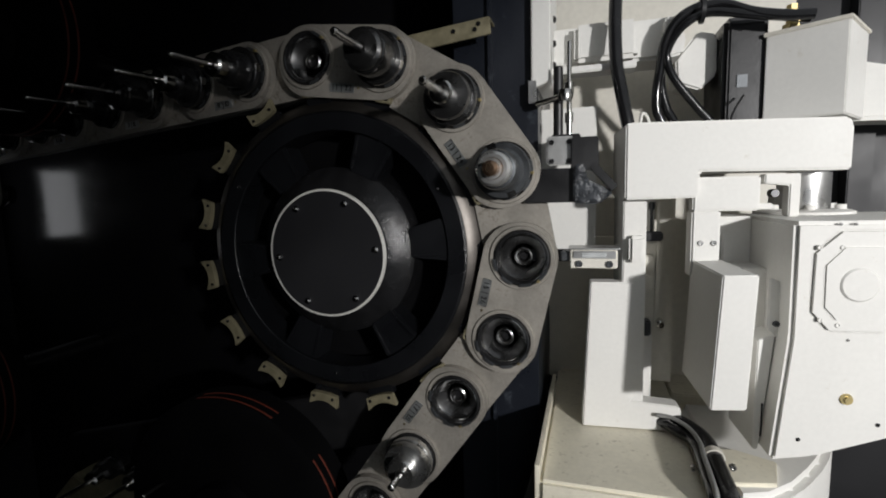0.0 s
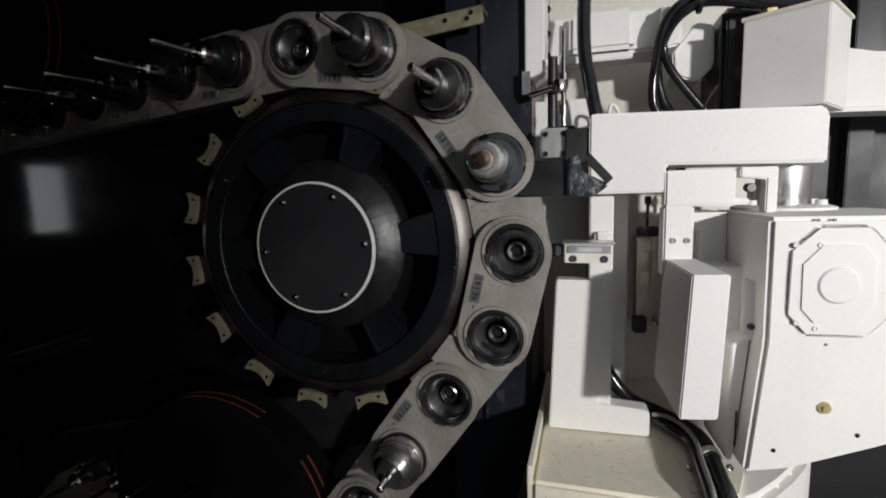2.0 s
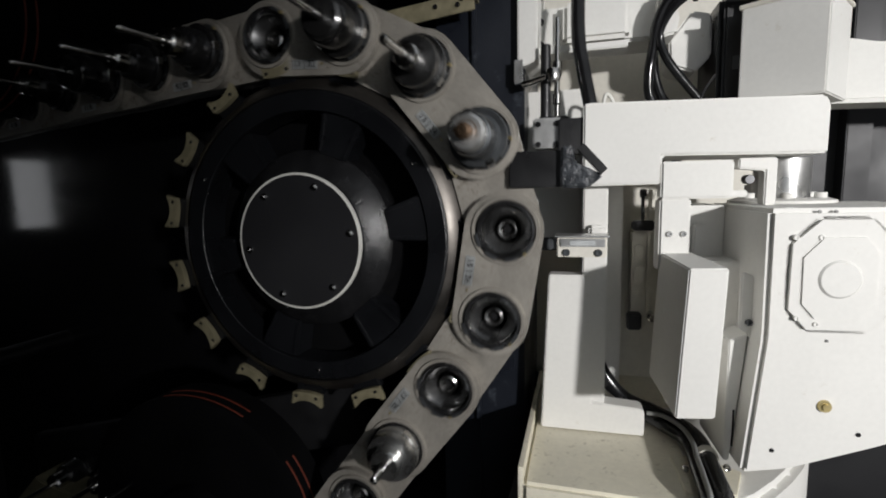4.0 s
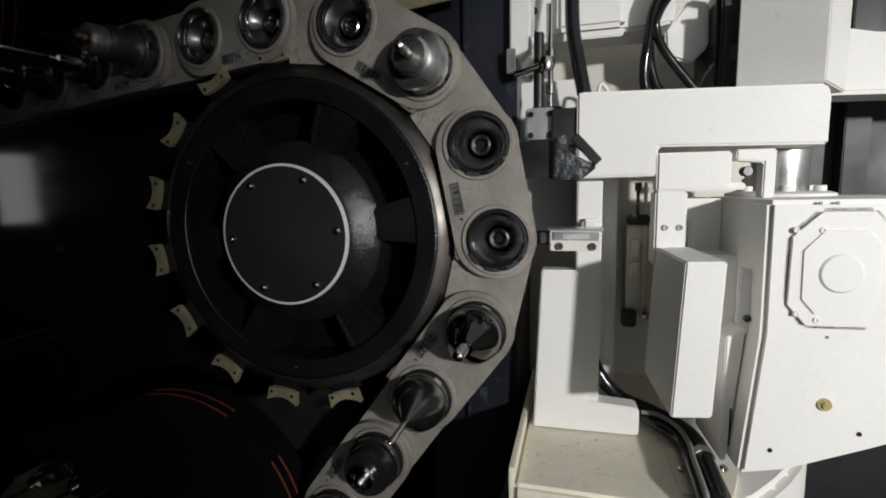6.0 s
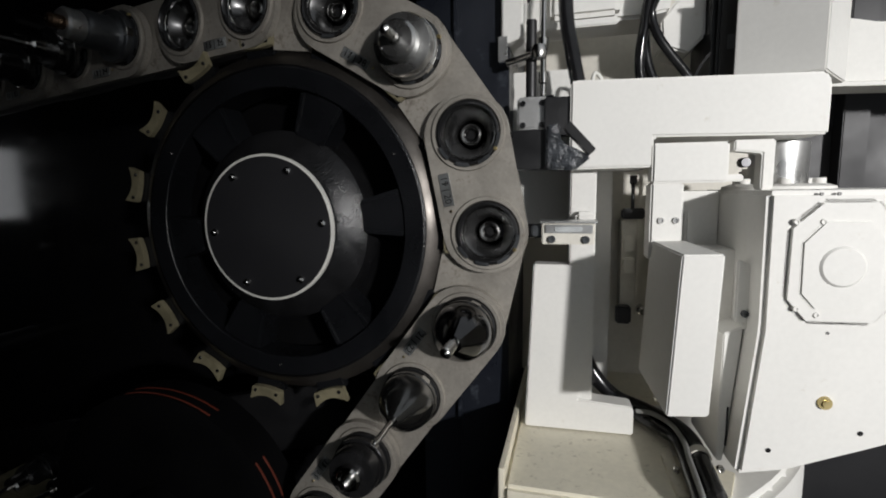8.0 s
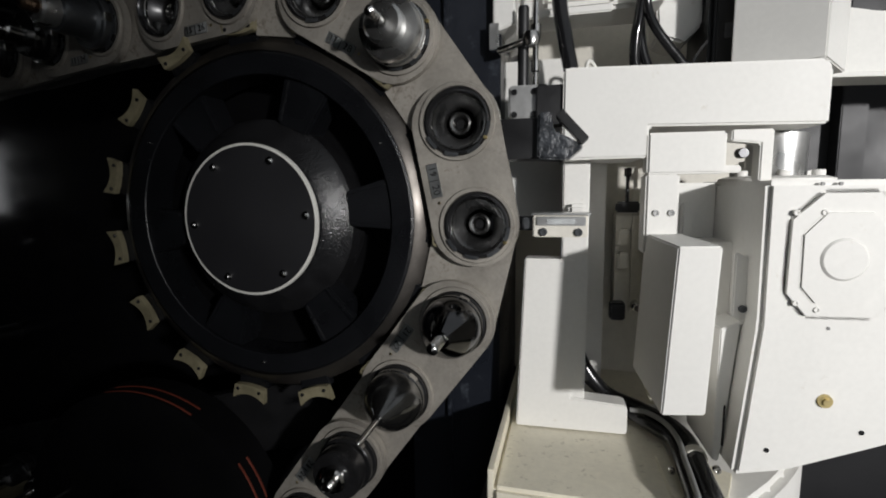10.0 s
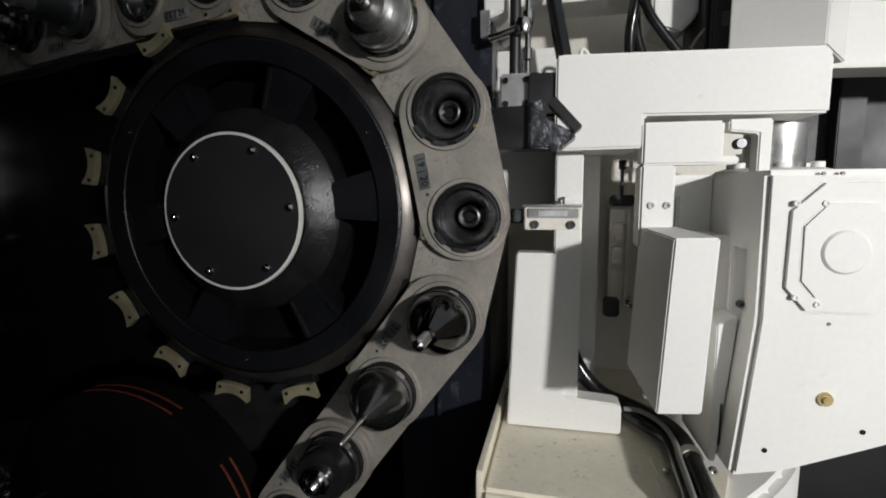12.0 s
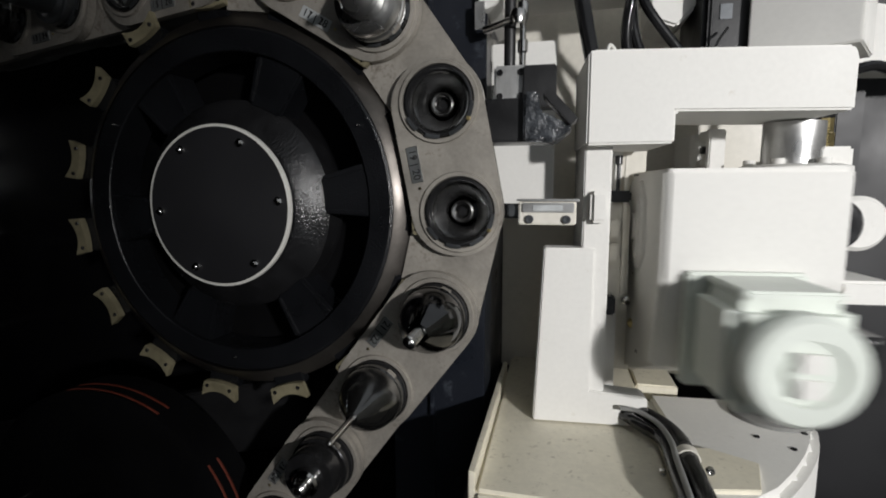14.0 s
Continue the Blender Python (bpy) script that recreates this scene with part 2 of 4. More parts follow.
def words(text, size, name, material, parent, m):
    """Built-in lettering as a mesh, standing upright and facing the front."""
    cu = bpy.data.curves.new(name, "FONT")
    cu.body, cu.size, cu.extrude, cu.align_x, cu.align_y = text, size, 0.0003, "CENTER", "CENTER"
    tmp = new("tmp_text", cu)
    me = bpy.data.meshes.new_from_object(tmp.evaluated_get(bpy.context.evaluated_depsgraph_get()))
    bpy.data.objects.remove(tmp)
    me.transform(m @ Matrix.Rotation(radians(90), 4, "X"))
    me.materials.clear()
    me.materials.append(material)
    ob = new(name, me)
    ob.parent = parent
    BASE[ob] = BASE.get(parent, Vector((0, 0, 0)))
    return ob


# ---- the place ----
def build_room():
    slab("floor", box(-3.0, 3.0, -3.0, 2.2, -1.56, -1.5, 0), FLOORM, "dark oily concrete floor", "floor")
    # Unseen roof, ended at x 0.36 so ambient light enters only over the arm.
    slab("ceiling", box(-2.6, 0.36, -1.5, 2.2, 0.78, 0.84, 0), COVER, "unseen black roof that keeps ambient light off the tool chain", "ceiling")
    slab("wall_west", box(-2.66, -2.6, -1.56, 2.2, -1.5, 0.84, 0), COVER, "black enclosure side wall", "wall")
    # Out-of-view reflector, cream so that it bounces some light back.
    slab("wall_east", box(2.2, 2.26, -1.5, 2.2, -1.5, 0.84, 0), CREAM, "unseen cream side wall that bounces light onto the arm", "wall")
    # Unseen blocker: its width sets how much ambient light reaches chain and rear panel.
    slab("wall_south", box(-2.6, 0.5, -1.56, -1.5, -1.5, 0.84, 0), COVER, "unseen black front wall that blocks ambient light from the chain", "wall")
    slab("wall_north", box(-2.6, 2.2, 2.2, 2.26, -1.5, 0.84, 0), COVER, "black enclosure back wall", "wall")
    slab("rear_panel", box(-1.6, 0.20, 0.42, 0.44, -1.5, 0.775, 0.002), GLOSS, "glossy black panel behind the tool chain", "panel")
    slab("side_panel", prism([(0.20, -0.9), (0.362, -0.9), (0.362, 0.775), (0.20, 0.775)], 0.15, 0.42), NAVY, "dark blue-grey upright panel behind the chain", "panel")
    slab("panel_rib", box(0.268, 0.277, 0.140, 0.15, -0.9, 0.775, 0.002), NAVY, "raised rib on the dark upright panel", "rib")
    # Unseen wall, added to carry the glowing pane.
    slab("end_wall", box(-1.66, -1.60, 0.02, 0.44, -1.5, 0.775, 0.002), COVER, "unseen black end wall added to carry the glowing pane", "wall")
    slab("back_wall", box(0.362, 0.86, 0.42, 0.44, -0.36, 0.775, 0.002), CREAM, "cream painted back panel in shadow", "wall")

    slab("dark_partition", box(0.86, 2.2, 0.50, 0.52, -1.5, 0.775, 0.002), COVER, "black partition behind the arm", "wall")
    slab("partition_strip", box(0.985, 1.03, 0.46, 0.50, -0.1, 0.6, 0.002), COVER, "dark grey upright strip on the partition", "panel")


build_room()


# Glowing pane added out of view; the rear panel mirrors it as a bright patch.
def build_glow_pane():
    w = thing("mirrored_glow_pane", "added glowing pane out of view, mirrored in the rear panel", "window", (-1.60, 0.20, 0.1), kind="structure")
    part("pane", box(-1.598, -1.592, 0.140, 0.275, -0.03, 0.23, 0.001), GLOW, w)
    bm = box(-1.60, -1.585, 0.110, 0.140, -0.06, 0.26, 0.002)
    box(-1.60, -1.585, 0.275, 0.305, -0.06, 0.26, 0.002, bm)
    box(-1.60, -1.585, 0.140, 0.275, 0.23, 0.26, 0.002, bm)
    box(-1.60, -1.585, 0.140, 0.275, -0.06, -0.03, 0.002, bm)
    part("pane_frame", bm, BLACKPL, w)


build_glow_pane()


# ---- sprocket ----
def build_sprocket():
    s = thing("sprocket", "black painted cast-iron chain sprocket with a round hub cover", "sprocket", (0, 0, 0))
    part("rim", lathe([(0.2215, 0.06), (0.2215, 0.0035), (0.2228, 0.0018), (0.252, 0.001), (0.256, 0.004), (0.256, 0.045)], 120), CAST, s)
    part("flange", lathe([(0.2565, 0.0025), (0.2575, 0.0028), (0.278, 0.0165), (0.279, 0.018), (0.279, 0.03), (0.256, 0.03)], 120), RIMST, s, "bare machined steel flange")
    part("hub", lathe([(0.1165, -0.024), (0.1165, -0.013), (0.122, -0.0105), (0.151, 0.0085), (0.156, 0.014), (0.157, 0.03), (0.156, 0.06), (0, 0.06)], 96), HUBM, s, "oily bare black hub")
    cover = part("hub_cover", lathe([(0, -0.0265), (0.1125, -0.0265), (0.1125, -0.02), (0, -0.02)], 96), COVER, s, "flat black round cover plate")
    part("edge_ring", lathe([(0.1126, -0.0268), (0.1165, -0.0262), (0.1168, -0.024), (0.1168, -0.021), (0.1126, -0.021)], 96), WHITERING, cover, "white painted edge of the cover")
    for i in range(6):
        a = radians(64.6 + 60 * i)
        bm = lathe([(0, -0.0325), (0.003, -0.0325), (0.0042, -0.0312), (0.0042, -0.0295), (0.006, -0.0285), (0.006, -0.0264)], 12, 0.0985 * math.cos(a), 0.0985 * math.sin(a))
        part("bolt", bm, CHROME, cover, "bright bolt with a washer")
    for i in range(6):
        c = 6 + 60 * i
        bm = arc(0.148, 0.2235, c - 10, c + 10, 0.007, 0.06, 8, 0.004)
        arc(0.156, 0.218, c + 7.6, c + 9.6, 0.004, 0.009, 6, 0.0012, bm)
        arc(0.156, 0.218, c - 9.6, c - 7.6, 0.004, 0.009, 6, 0.0012, bm)
        part("spoke", bm, CAST, s)
        if i % 2 == 0:
            part("grease_plug", screw(0.236 * math.cos(radians(c + 22)), 0.002, 0.236 * math.sin(radians(c + 22)), 0.0022), STEEL, s)
    part("backing_disc", lathe([(0, 0.085), (0.262, 0.085), (0.262, 0.09), (0, 0.09)], 72), TYRE, s)
    for i in range(15):
        c = 24 * i - 2.0
        tooth = part("tooth", arc(0.270, 0.290, c - 5.5, c + 5.5, 0.0125, 0.028, 4, 0.002), CAST, s)
        pts = []
        for q in range(9):
            a = radians(c - 5.6 + 11.2 * q / 8)
            u = q / 4 - 1
            rr = 0.287 - 0.0045 * (1 - u * u)
            pts.append((rr * math.cos(a), rr * math.sin(a)))
        for q in range(9):
            u = (8 - q) / 4 - 1
            a = radians(c + 5.6 * u)
            rr = 0.3115 - 0.0125 * (1 - u * u)
            pts.append((rr * math.cos(a), rr * math.sin(a)))
        part("saddle", prism(pts, 0.0005, 0.0118, 0.001), CLIP, tooth, "yellowed nylon roller saddle")
        for d in (-4.0, 4.0):
            a = radians(c + d)
            part("screw", screw(0.292 * math.cos(a), 0.0005, 0.292 * math.sin(a), 0.0030, 0.0018), DARKST, tooth)
    return s


SPROCKET = build_sprocket()


# ---- chain ----
def chain_point(k):
    """Where a pocket sits, k pitches on from the pick-up station, with the way of travel there."""
    if -4 <= k <= 2:
        a = radians(-1.1 - 24 * k)
        return Vector((R * math.cos(a), 0, R * math.sin(a)))
    if k > 2:
        a = radians(-1.1 - 48)
        return Vector((R * math.cos(a), 0, R * math.sin(a))) + (k - 2) * PITCH * Vector((-math.cos(radians(54)), 0, -math.sin(radians(54))))
    a = radians(-1.1 + 96)
    d = Vector((-math.cos(radians(8)) * math.cos(radians(3)), math.sin(radians(8)) * math.cos(radians(3)), -math.sin(radians(3))))
    far = Vector((R * math.cos(a), 0, R * math.sin(a))) + min(-4 - k, 9) * PITCH * d
    return far + max(-13 - k, 0) * PITCH * Vector((0, 0, -1))


def chain_frame(p, d):
    x = d.normalized()
    y = (Vector((0, 1, 0)) - x * x.y).normalized()
    z = x.cross(y)
    return Matrix.Translation(p + Vector((0, 0, Z0))) @ Matrix((x, y, z)).transposed().to_4x4()


def link_pose(k):
    a, b = chain_point(k), chain_point(k + 1)
    return chain_frame((a + b) / 2, b - a)


def pocket_pose(k):
    return chain_frame(chain_point(k), chain_point(k + 0.5) - chain_point(k - 0.5))


def pocket(parent, x):
    """A tool pocket in its link."""
    p = part("pocket", lathe([(0.0535, 0.006), (0.0535, -0.004), (0.0525, -0.006), (0.0475, -0.006), (0.0465, -0.004), (0.0465, 0.02)], 48, x), PLATE, parent)
    part("bush", lathe([(0.0462, 0.01), (0.0462, -0.006), (0.0448, -0.009), (0.0425, -0.0095), (0.0405, -0.007), (0.0385, -0.001), (0.0375, 0.004), (0.0345, 0.012), (0.028, 0.05), (0.025, 0.06), (0, 0.06)], 48, x), DARKST, p, "black glossy socket")
    part("gripper_ring", lathe([(0.0362, 0.0045), (0.0366, 0.0005), (0.0376, -0.0012), (0.0388, -0.0008), (0.0392, 0.001)], 48, x), CHROME, p, "bright inner ring")
    part("drawbar", lathe([(0.0085, 0.028), (0.0090, 0.019), (0.0105, 0.0165), (0.0130, 0.0160), (0.0152, 0.0175), (0.0160, 0.021), (0.0163, 0.06)], 32, x), STEEL, p, "ring-shaped steel grip at the bottom")
    part("sleeve_cone", lathe([(0.0362, 0.003), (0.0350, 0.004), (0.0300, 0.009), (0.0235, 0.018), (0.0215, 0.022), (0.0210, 0.035)], 40, x), CHUCK, p, "oiled steel inner cone")
    part("drawbar_core", lathe([(0, 0.023), (0.006, 0.0235), (0.0084, 0.026), (0.0084, 0.05)], 20, x), DARKST, p)
    for a in (-62, -20, 22, 64):
        part("collar_lug", prism([(x + r * math.cos(radians(a + d)), r * math.sin(radians(a + d))) for r, d in ((0.0475, -13), (0.0478, -6), (0.0478, 6), (0.0475, 13), (0.0428, 13), (0.0426, 0), (0.0428, -13))], -0.0100, -0.0085, 0.0004), GREYST, p)
    part("locating_pin", lathe([(0, -0.0105), (0.0022, -0.0105), (0.003, -0.009), (0.003, -0.004)], 12, x + 0.030, 0.035), BRASS, p, "small brass pin")


def build_chain():
    links = []
    outer = thing("chain_link", "worn grey steel chain link with two tool pockets", "chain link", (0, 0, 0), "tool chain links")
    part("plate", holed(PITCH, 0.0585, 0.0475, -0.002, 0.010), PLATE, outer)
    part("rear_plate", holed(PITCH, 0.054, 0.0455, 0.040, 0.052), PLATE2, outer)
    for x in (-PITCH / 2, PITCH / 2):
        pocket(outer, x)
        part("sleeve", lathe([(0.0462, 0.012), (0.0448, 0.075), (0.03, 0.095), (0.03, 0.11), (0, 0.11)], 32, x), DARKST, outer)
    inner = thing("connecting_link", "flat grey steel plate joining two chain links", "chain link", (0, 0, 0), "tool chain joints")
    part("plate", holed(PITCH, 0.0562, 0.0475, 0.0125, 0.022), PLATE, inner)
    part("rear_plate", holed(PITCH, 0.052, 0.0455, 0.056, 0.064), PLATE2, inner)
    for n in range(1, 26):
        if n % 2:
            ob = outer if n == 1 else copy_thing(outer, link_pose(n - 15))
            tag = part("number_tag", box(-0.024, 0.024, -0.0036, -0.002, -0.0555, -0.040, 0.0004), TAG, ob, "small grey tag with pocket numbers")
            tag.location = (0, 0, 0)
            words(f"{n} | {n + 1}", 0.0145, "number_mark", INK, tag, Matrix.Translation((0, -0.0039, -0.0478)))
            part("rivet", screw(0.032, -0.002, -0.047, 0.002, 0.001), BRASS, ob)
        else:
            ob = inner if n == 2 else copy_thing(inner, link_pose(n - 15))
        ob.matrix_basis = link_pose(n - 15)
        links.append((ob, n - 15))
    return links


LINKS = build_chain()


# ---- cutting tools in the chain ----
def holder_flange(t, material):
    part("flange", lathe([(0.030, 0.01), (0.040, 0.004), (0.0445, 0.0), (0.0445, -0.008), (0.039, -0.0105), (0.039, -0.0145), (0.0445, -0.017), (0.0445, -0.024), (0.043, -0.0255), (0, -0.0255)], 48), material, t)
    for x in (-1, 1):
        part("drive_key", box(x * 0.041 - 0.005, x * 0.041 + 0.005, -0.0265, -0.0145, -0.007, 0.007, 0.001), STEEL, t)


def flutes(r, y0, y1, turns=2.0, n=28):
    """A twist drill or end mill along y."""
    bm = bmesh.new()
    rings = []
    for i in range(n + 1):
        y = y0 + (y1 - y0) * i / n
        k = 1.0 if i < n - 2 else (n - i) / 3 + 0.15
        ring = []
        for j in range(12):
            a = TAU * j / 12
            rr = r * k * (0.72 + 0.28 * abs(math.cos(a)) ** 0.7)
            b = a + TAU * turns * i / n
            ring.append(bm.verts.new((rr * math.cos(b), y, rr * math.sin(b))))
        rings.append(ring)
    for p, q in zip(rings, rings[1:]):
        for j in range(12):
            bm.faces.new((p[j], p[(j + 1) % 12], q[(j + 1) % 12], q[j]))
    bm.faces.new(rings[0])
    bm.faces.new(rings[-1])
    return bm


def collet_tool(name, label, body, nut, bit, shape):
    """shape: collar radius, collar end, nut radius, nut end, bit radius, bit end, fluted."""
    rc, yc, rn, yn, rb, yb, cut = shape
    t = thing(name, label, "cutting tool", (0, 0, 0), "tools in the chain")
    holder_flange(t, body)
    part("holder", lathe([(0.036, -0.025), (rc, -0.030), (rc, yc + 0.006), (rc * 0.94, yc), (rn * 0.9, yc - 0.002), (0, yc - 0.002)], 40), body, t)
    part("nut", lathe([(rn * 0.92, yc), (rn, yc - 0.003), (rn, yn + 0.004), (rn * 0.85, yn), (rb * 1.5, yn), (rb * 1.3, yn + 0.003), (0, yn + 0.003)], 32), nut, t)
    if cut:
        part("shank", lathe([(rb, yn + 0.004), (rb, yn - 0.35 * (yn - yb)), (0, yn - 0.35 * (yn - yb))], 16), bit, t)
        part("cutter", flutes(rb, yn - 0.35 * (yn - yb), yb), bit, t)
    else:
        part("bit", lathe([(rb, yn + 0.004), (rb, yb + 0.004), (rb * 0.6, yb), (0, yb)], 20), bit, t)
    return t


def cone_tool(name, label, body, bit, tip_r, cone_end, rb, yb, cut=True):
    t = thing(name, label, "cutting tool", (0, 0, 0), "tools in the chain")
    holder_flange(t, body)
    part("cone", lathe([(0.043, -0.024), (0.0435, -0.030), (0.041, -0.042), (0.036, -0.055), (0.028, -0.067), (tip_r * 1.35, cone_end + 0.004), (tip_r, cone_end), (0, cone_end)], 48), body, t)
    if cut:
        part("cutter", flutes(rb, cone_end + 0.002, yb, 2.5), bit, t)
    else:
        part("bit", lathe([(rb, cone_end + 0.002), (rb, yb + 0.006), (0, yb)], 16), bit, t)
    return t


def build_tools():
    placed = []
    mill = collet_tool("end_mill", "dull steel milling chuck with a long shank", CHUCK, CHUCK, STEEL, (0.037, -0.070, 0.033, -0.082, 0.0065, -0.168, False))
    grey = collet_tool("drill_chuck", "grey steel collet chuck with a small drill", CHUCK, STEEL, STEEL, (0.038, -0.046, 0.019, -0.078, 0.0065, -0.158, False))
    bronze = collet_tool("tap_holder", "grey holder with a bright collet nut and a bronze tap", GREYST, ALU, GOLD, (0.031, -0.075, 0.0255, -0.104, 0.011, -0.124, False))
    long_drill = collet_tool("long_drill", "slender polished drill in a steel chuck", DARKST, STEEL, STEEL, (0.033, -0.055, 0.022, -0.085, 0.006, -0.165, False))
    cone = cone_tool("chrome_cone_tool", "bright chrome conical holder with a twist drill", DKCHR, STEEL, 0.012, -0.088, 0.008, -0.128)
    spike = cone_tool("spike_drill", "bright conical holder with a long thin drill", DOMEST, STEEL, 0.008, -0.092, 0.0042, -0.158, False)
    dome = collet_tool("dome_chuck", "dull grey domed chuck with a stub drill", SATIN, SATIN, STEEL, (0.043, -0.042, 0.027, -0.064, 0.0065, -0.108, True))
    wide = collet_tool("boring_head", "dark steel boring head with a bright nut", DARKST, CHROME, STEEL, (0.040, -0.055, 0.020, -0.070, 0.009, -0.085, False))
    kinds = {14: bronze, 13: grey, 12: mill, 10: long_drill, 9: long_drill, 8: mill, 7: long_drill, 6: mill, 5: long_drill, 4: grey, 3: long_drill, 2: mill,
             18: dome, 21: cone, 22: spike, 23: wide, 24: mill, 25: grey}
    used = set()
    for n, proto in kinds.items():
        ob = proto if proto not in used else copy_thing(proto, Matrix())
        used.add(proto)
        ob.matrix_basis = pocket_pose(n - 15)
        placed.append((ob, n - 15))
    return placed


TOOLS = build_tools()

# ---- tool-change arm: a frame that slides, with a head that swings on it ----
AX, AY = 0.78, 0.165           # the head's swing axis


def build_arm():
    arm = thing("tool_change_arm", "cream white tool-change arm with a swinging head", "machine arm", (AX, AY, -0.33))
    beam = part("beam", prism([(0.463, 0.208), (0.470, 0.210), (0.785, 0.202), (0.792, 0.190), (0.792, 0.122), (0.578, 0.126), (0.578, 0.084), (0.463, 0.083)], 0.05, 0.20, 0.003), WHITE, arm)
    part("leg", box(0.466, 0.505, 0.085, 0.20, -0.30, 0.10, 0.002), WHITE, arm)
    part("column", prism([(0.399, -0.337), (0.569, -0.337), (0.569, -0.295), (0.565, -0.290), (0.484, -0.284), (0.484, -0.064), (0.411, -0.064)], 0.08, 0.115, 0.002), WHITE, arm)
    part("inner_plate", box(0.484, 0.540, 0.190, 0.205, -0.334, 0.10, 0.002), WHITE, arm)
    part("rear_rail", prism([(0.828, 0.364), (0.892, 0.361), (0.897, 0.331), (0.955, 0.318), (1.370, 0.301), (1.370, 0.209), (0.828, 0.225)], 0.27, 0.33, 0.003), WHITE, arm, "long white rail")
    part("rail_lip", prism([(0.828, 0.225), (1.370, 0.208), (1.370, 0.202), (0.828, 0.218)], 0.255, 0.33, 0.001), WHITE, arm)
    part("leg_boss", box(0.474, 0.500, 0.066, 0.0855, -0.026, 0.020, 0.005), WHITE, arm, "small rounded white boss")
    part("pipe_union", lathe([(0.011, 0.335), (0.014, 0.337), (0.014, 0.357), (0.009, 0.36), (0.009, 0.39)], 6, axis="Z"), BRASS, arm, "brass pipe union").location = (0.745, 0.16, 0.015)
    part("post", lathe([(0.040, 0.12), (0.040, 0.052), (0.0395, 0.05), (0, 0.05)], 48, axis="Z"), ALU, arm, "bright turned steel post").location = (AX, AY, 0)
    curve = [(0.600, -0.100), (0.655, -0.085), (0.700, -0.052), (0.742, -0.008), (0.775, 0.032), (0.803, 0.072), (0.826, 0.112), (0.842, 0.150), (0.845, 0.185), (0.832, 0.215), (0.800, 0.225), (0.600, 0.225)]
    part("lower_arm", plate_xy(curve, -0.56, -0.342, 0.012), WHITE, arm, "lower arm with a rounded boss")
    part("lower_plate", plate_xy([(0.60, -0.070), (0.665, -0.062), (0.690, 0.0), (0.640, 0.03), (0.60, 0.03)], -0.343, -0.336, 0.001), BASEW, arm, "tan stained plate")
    part("pivot_ring", lathe([(0.060, -0.343), (0.060, -0.336), (0.055, -0.334), (0, -0.334)], 40, axis="Z"), GREYP, arm).location = (AX, AY, 0)
    for x, y in ((0.725, 0.085), (0.760, 0.055), (0.800, 0.105)):
        bolt = lathe([(0, -0.3405), (0.004, -0.3405), (0.0045, -0.341), (0.0045, -0.345)], 12, axis="Z")
        bolt.transform(Matrix.Translation((x, y, 0)))
        part("bolt", bolt, DARKST, arm)
    part("lower_post", lathe([(0.040, -0.333), (0.040, -0.300), (0, -0.300)], 40, axis="Z"), CHROME, arm, "bright lower pivot").location = (AX, AY, 0)
    return arm


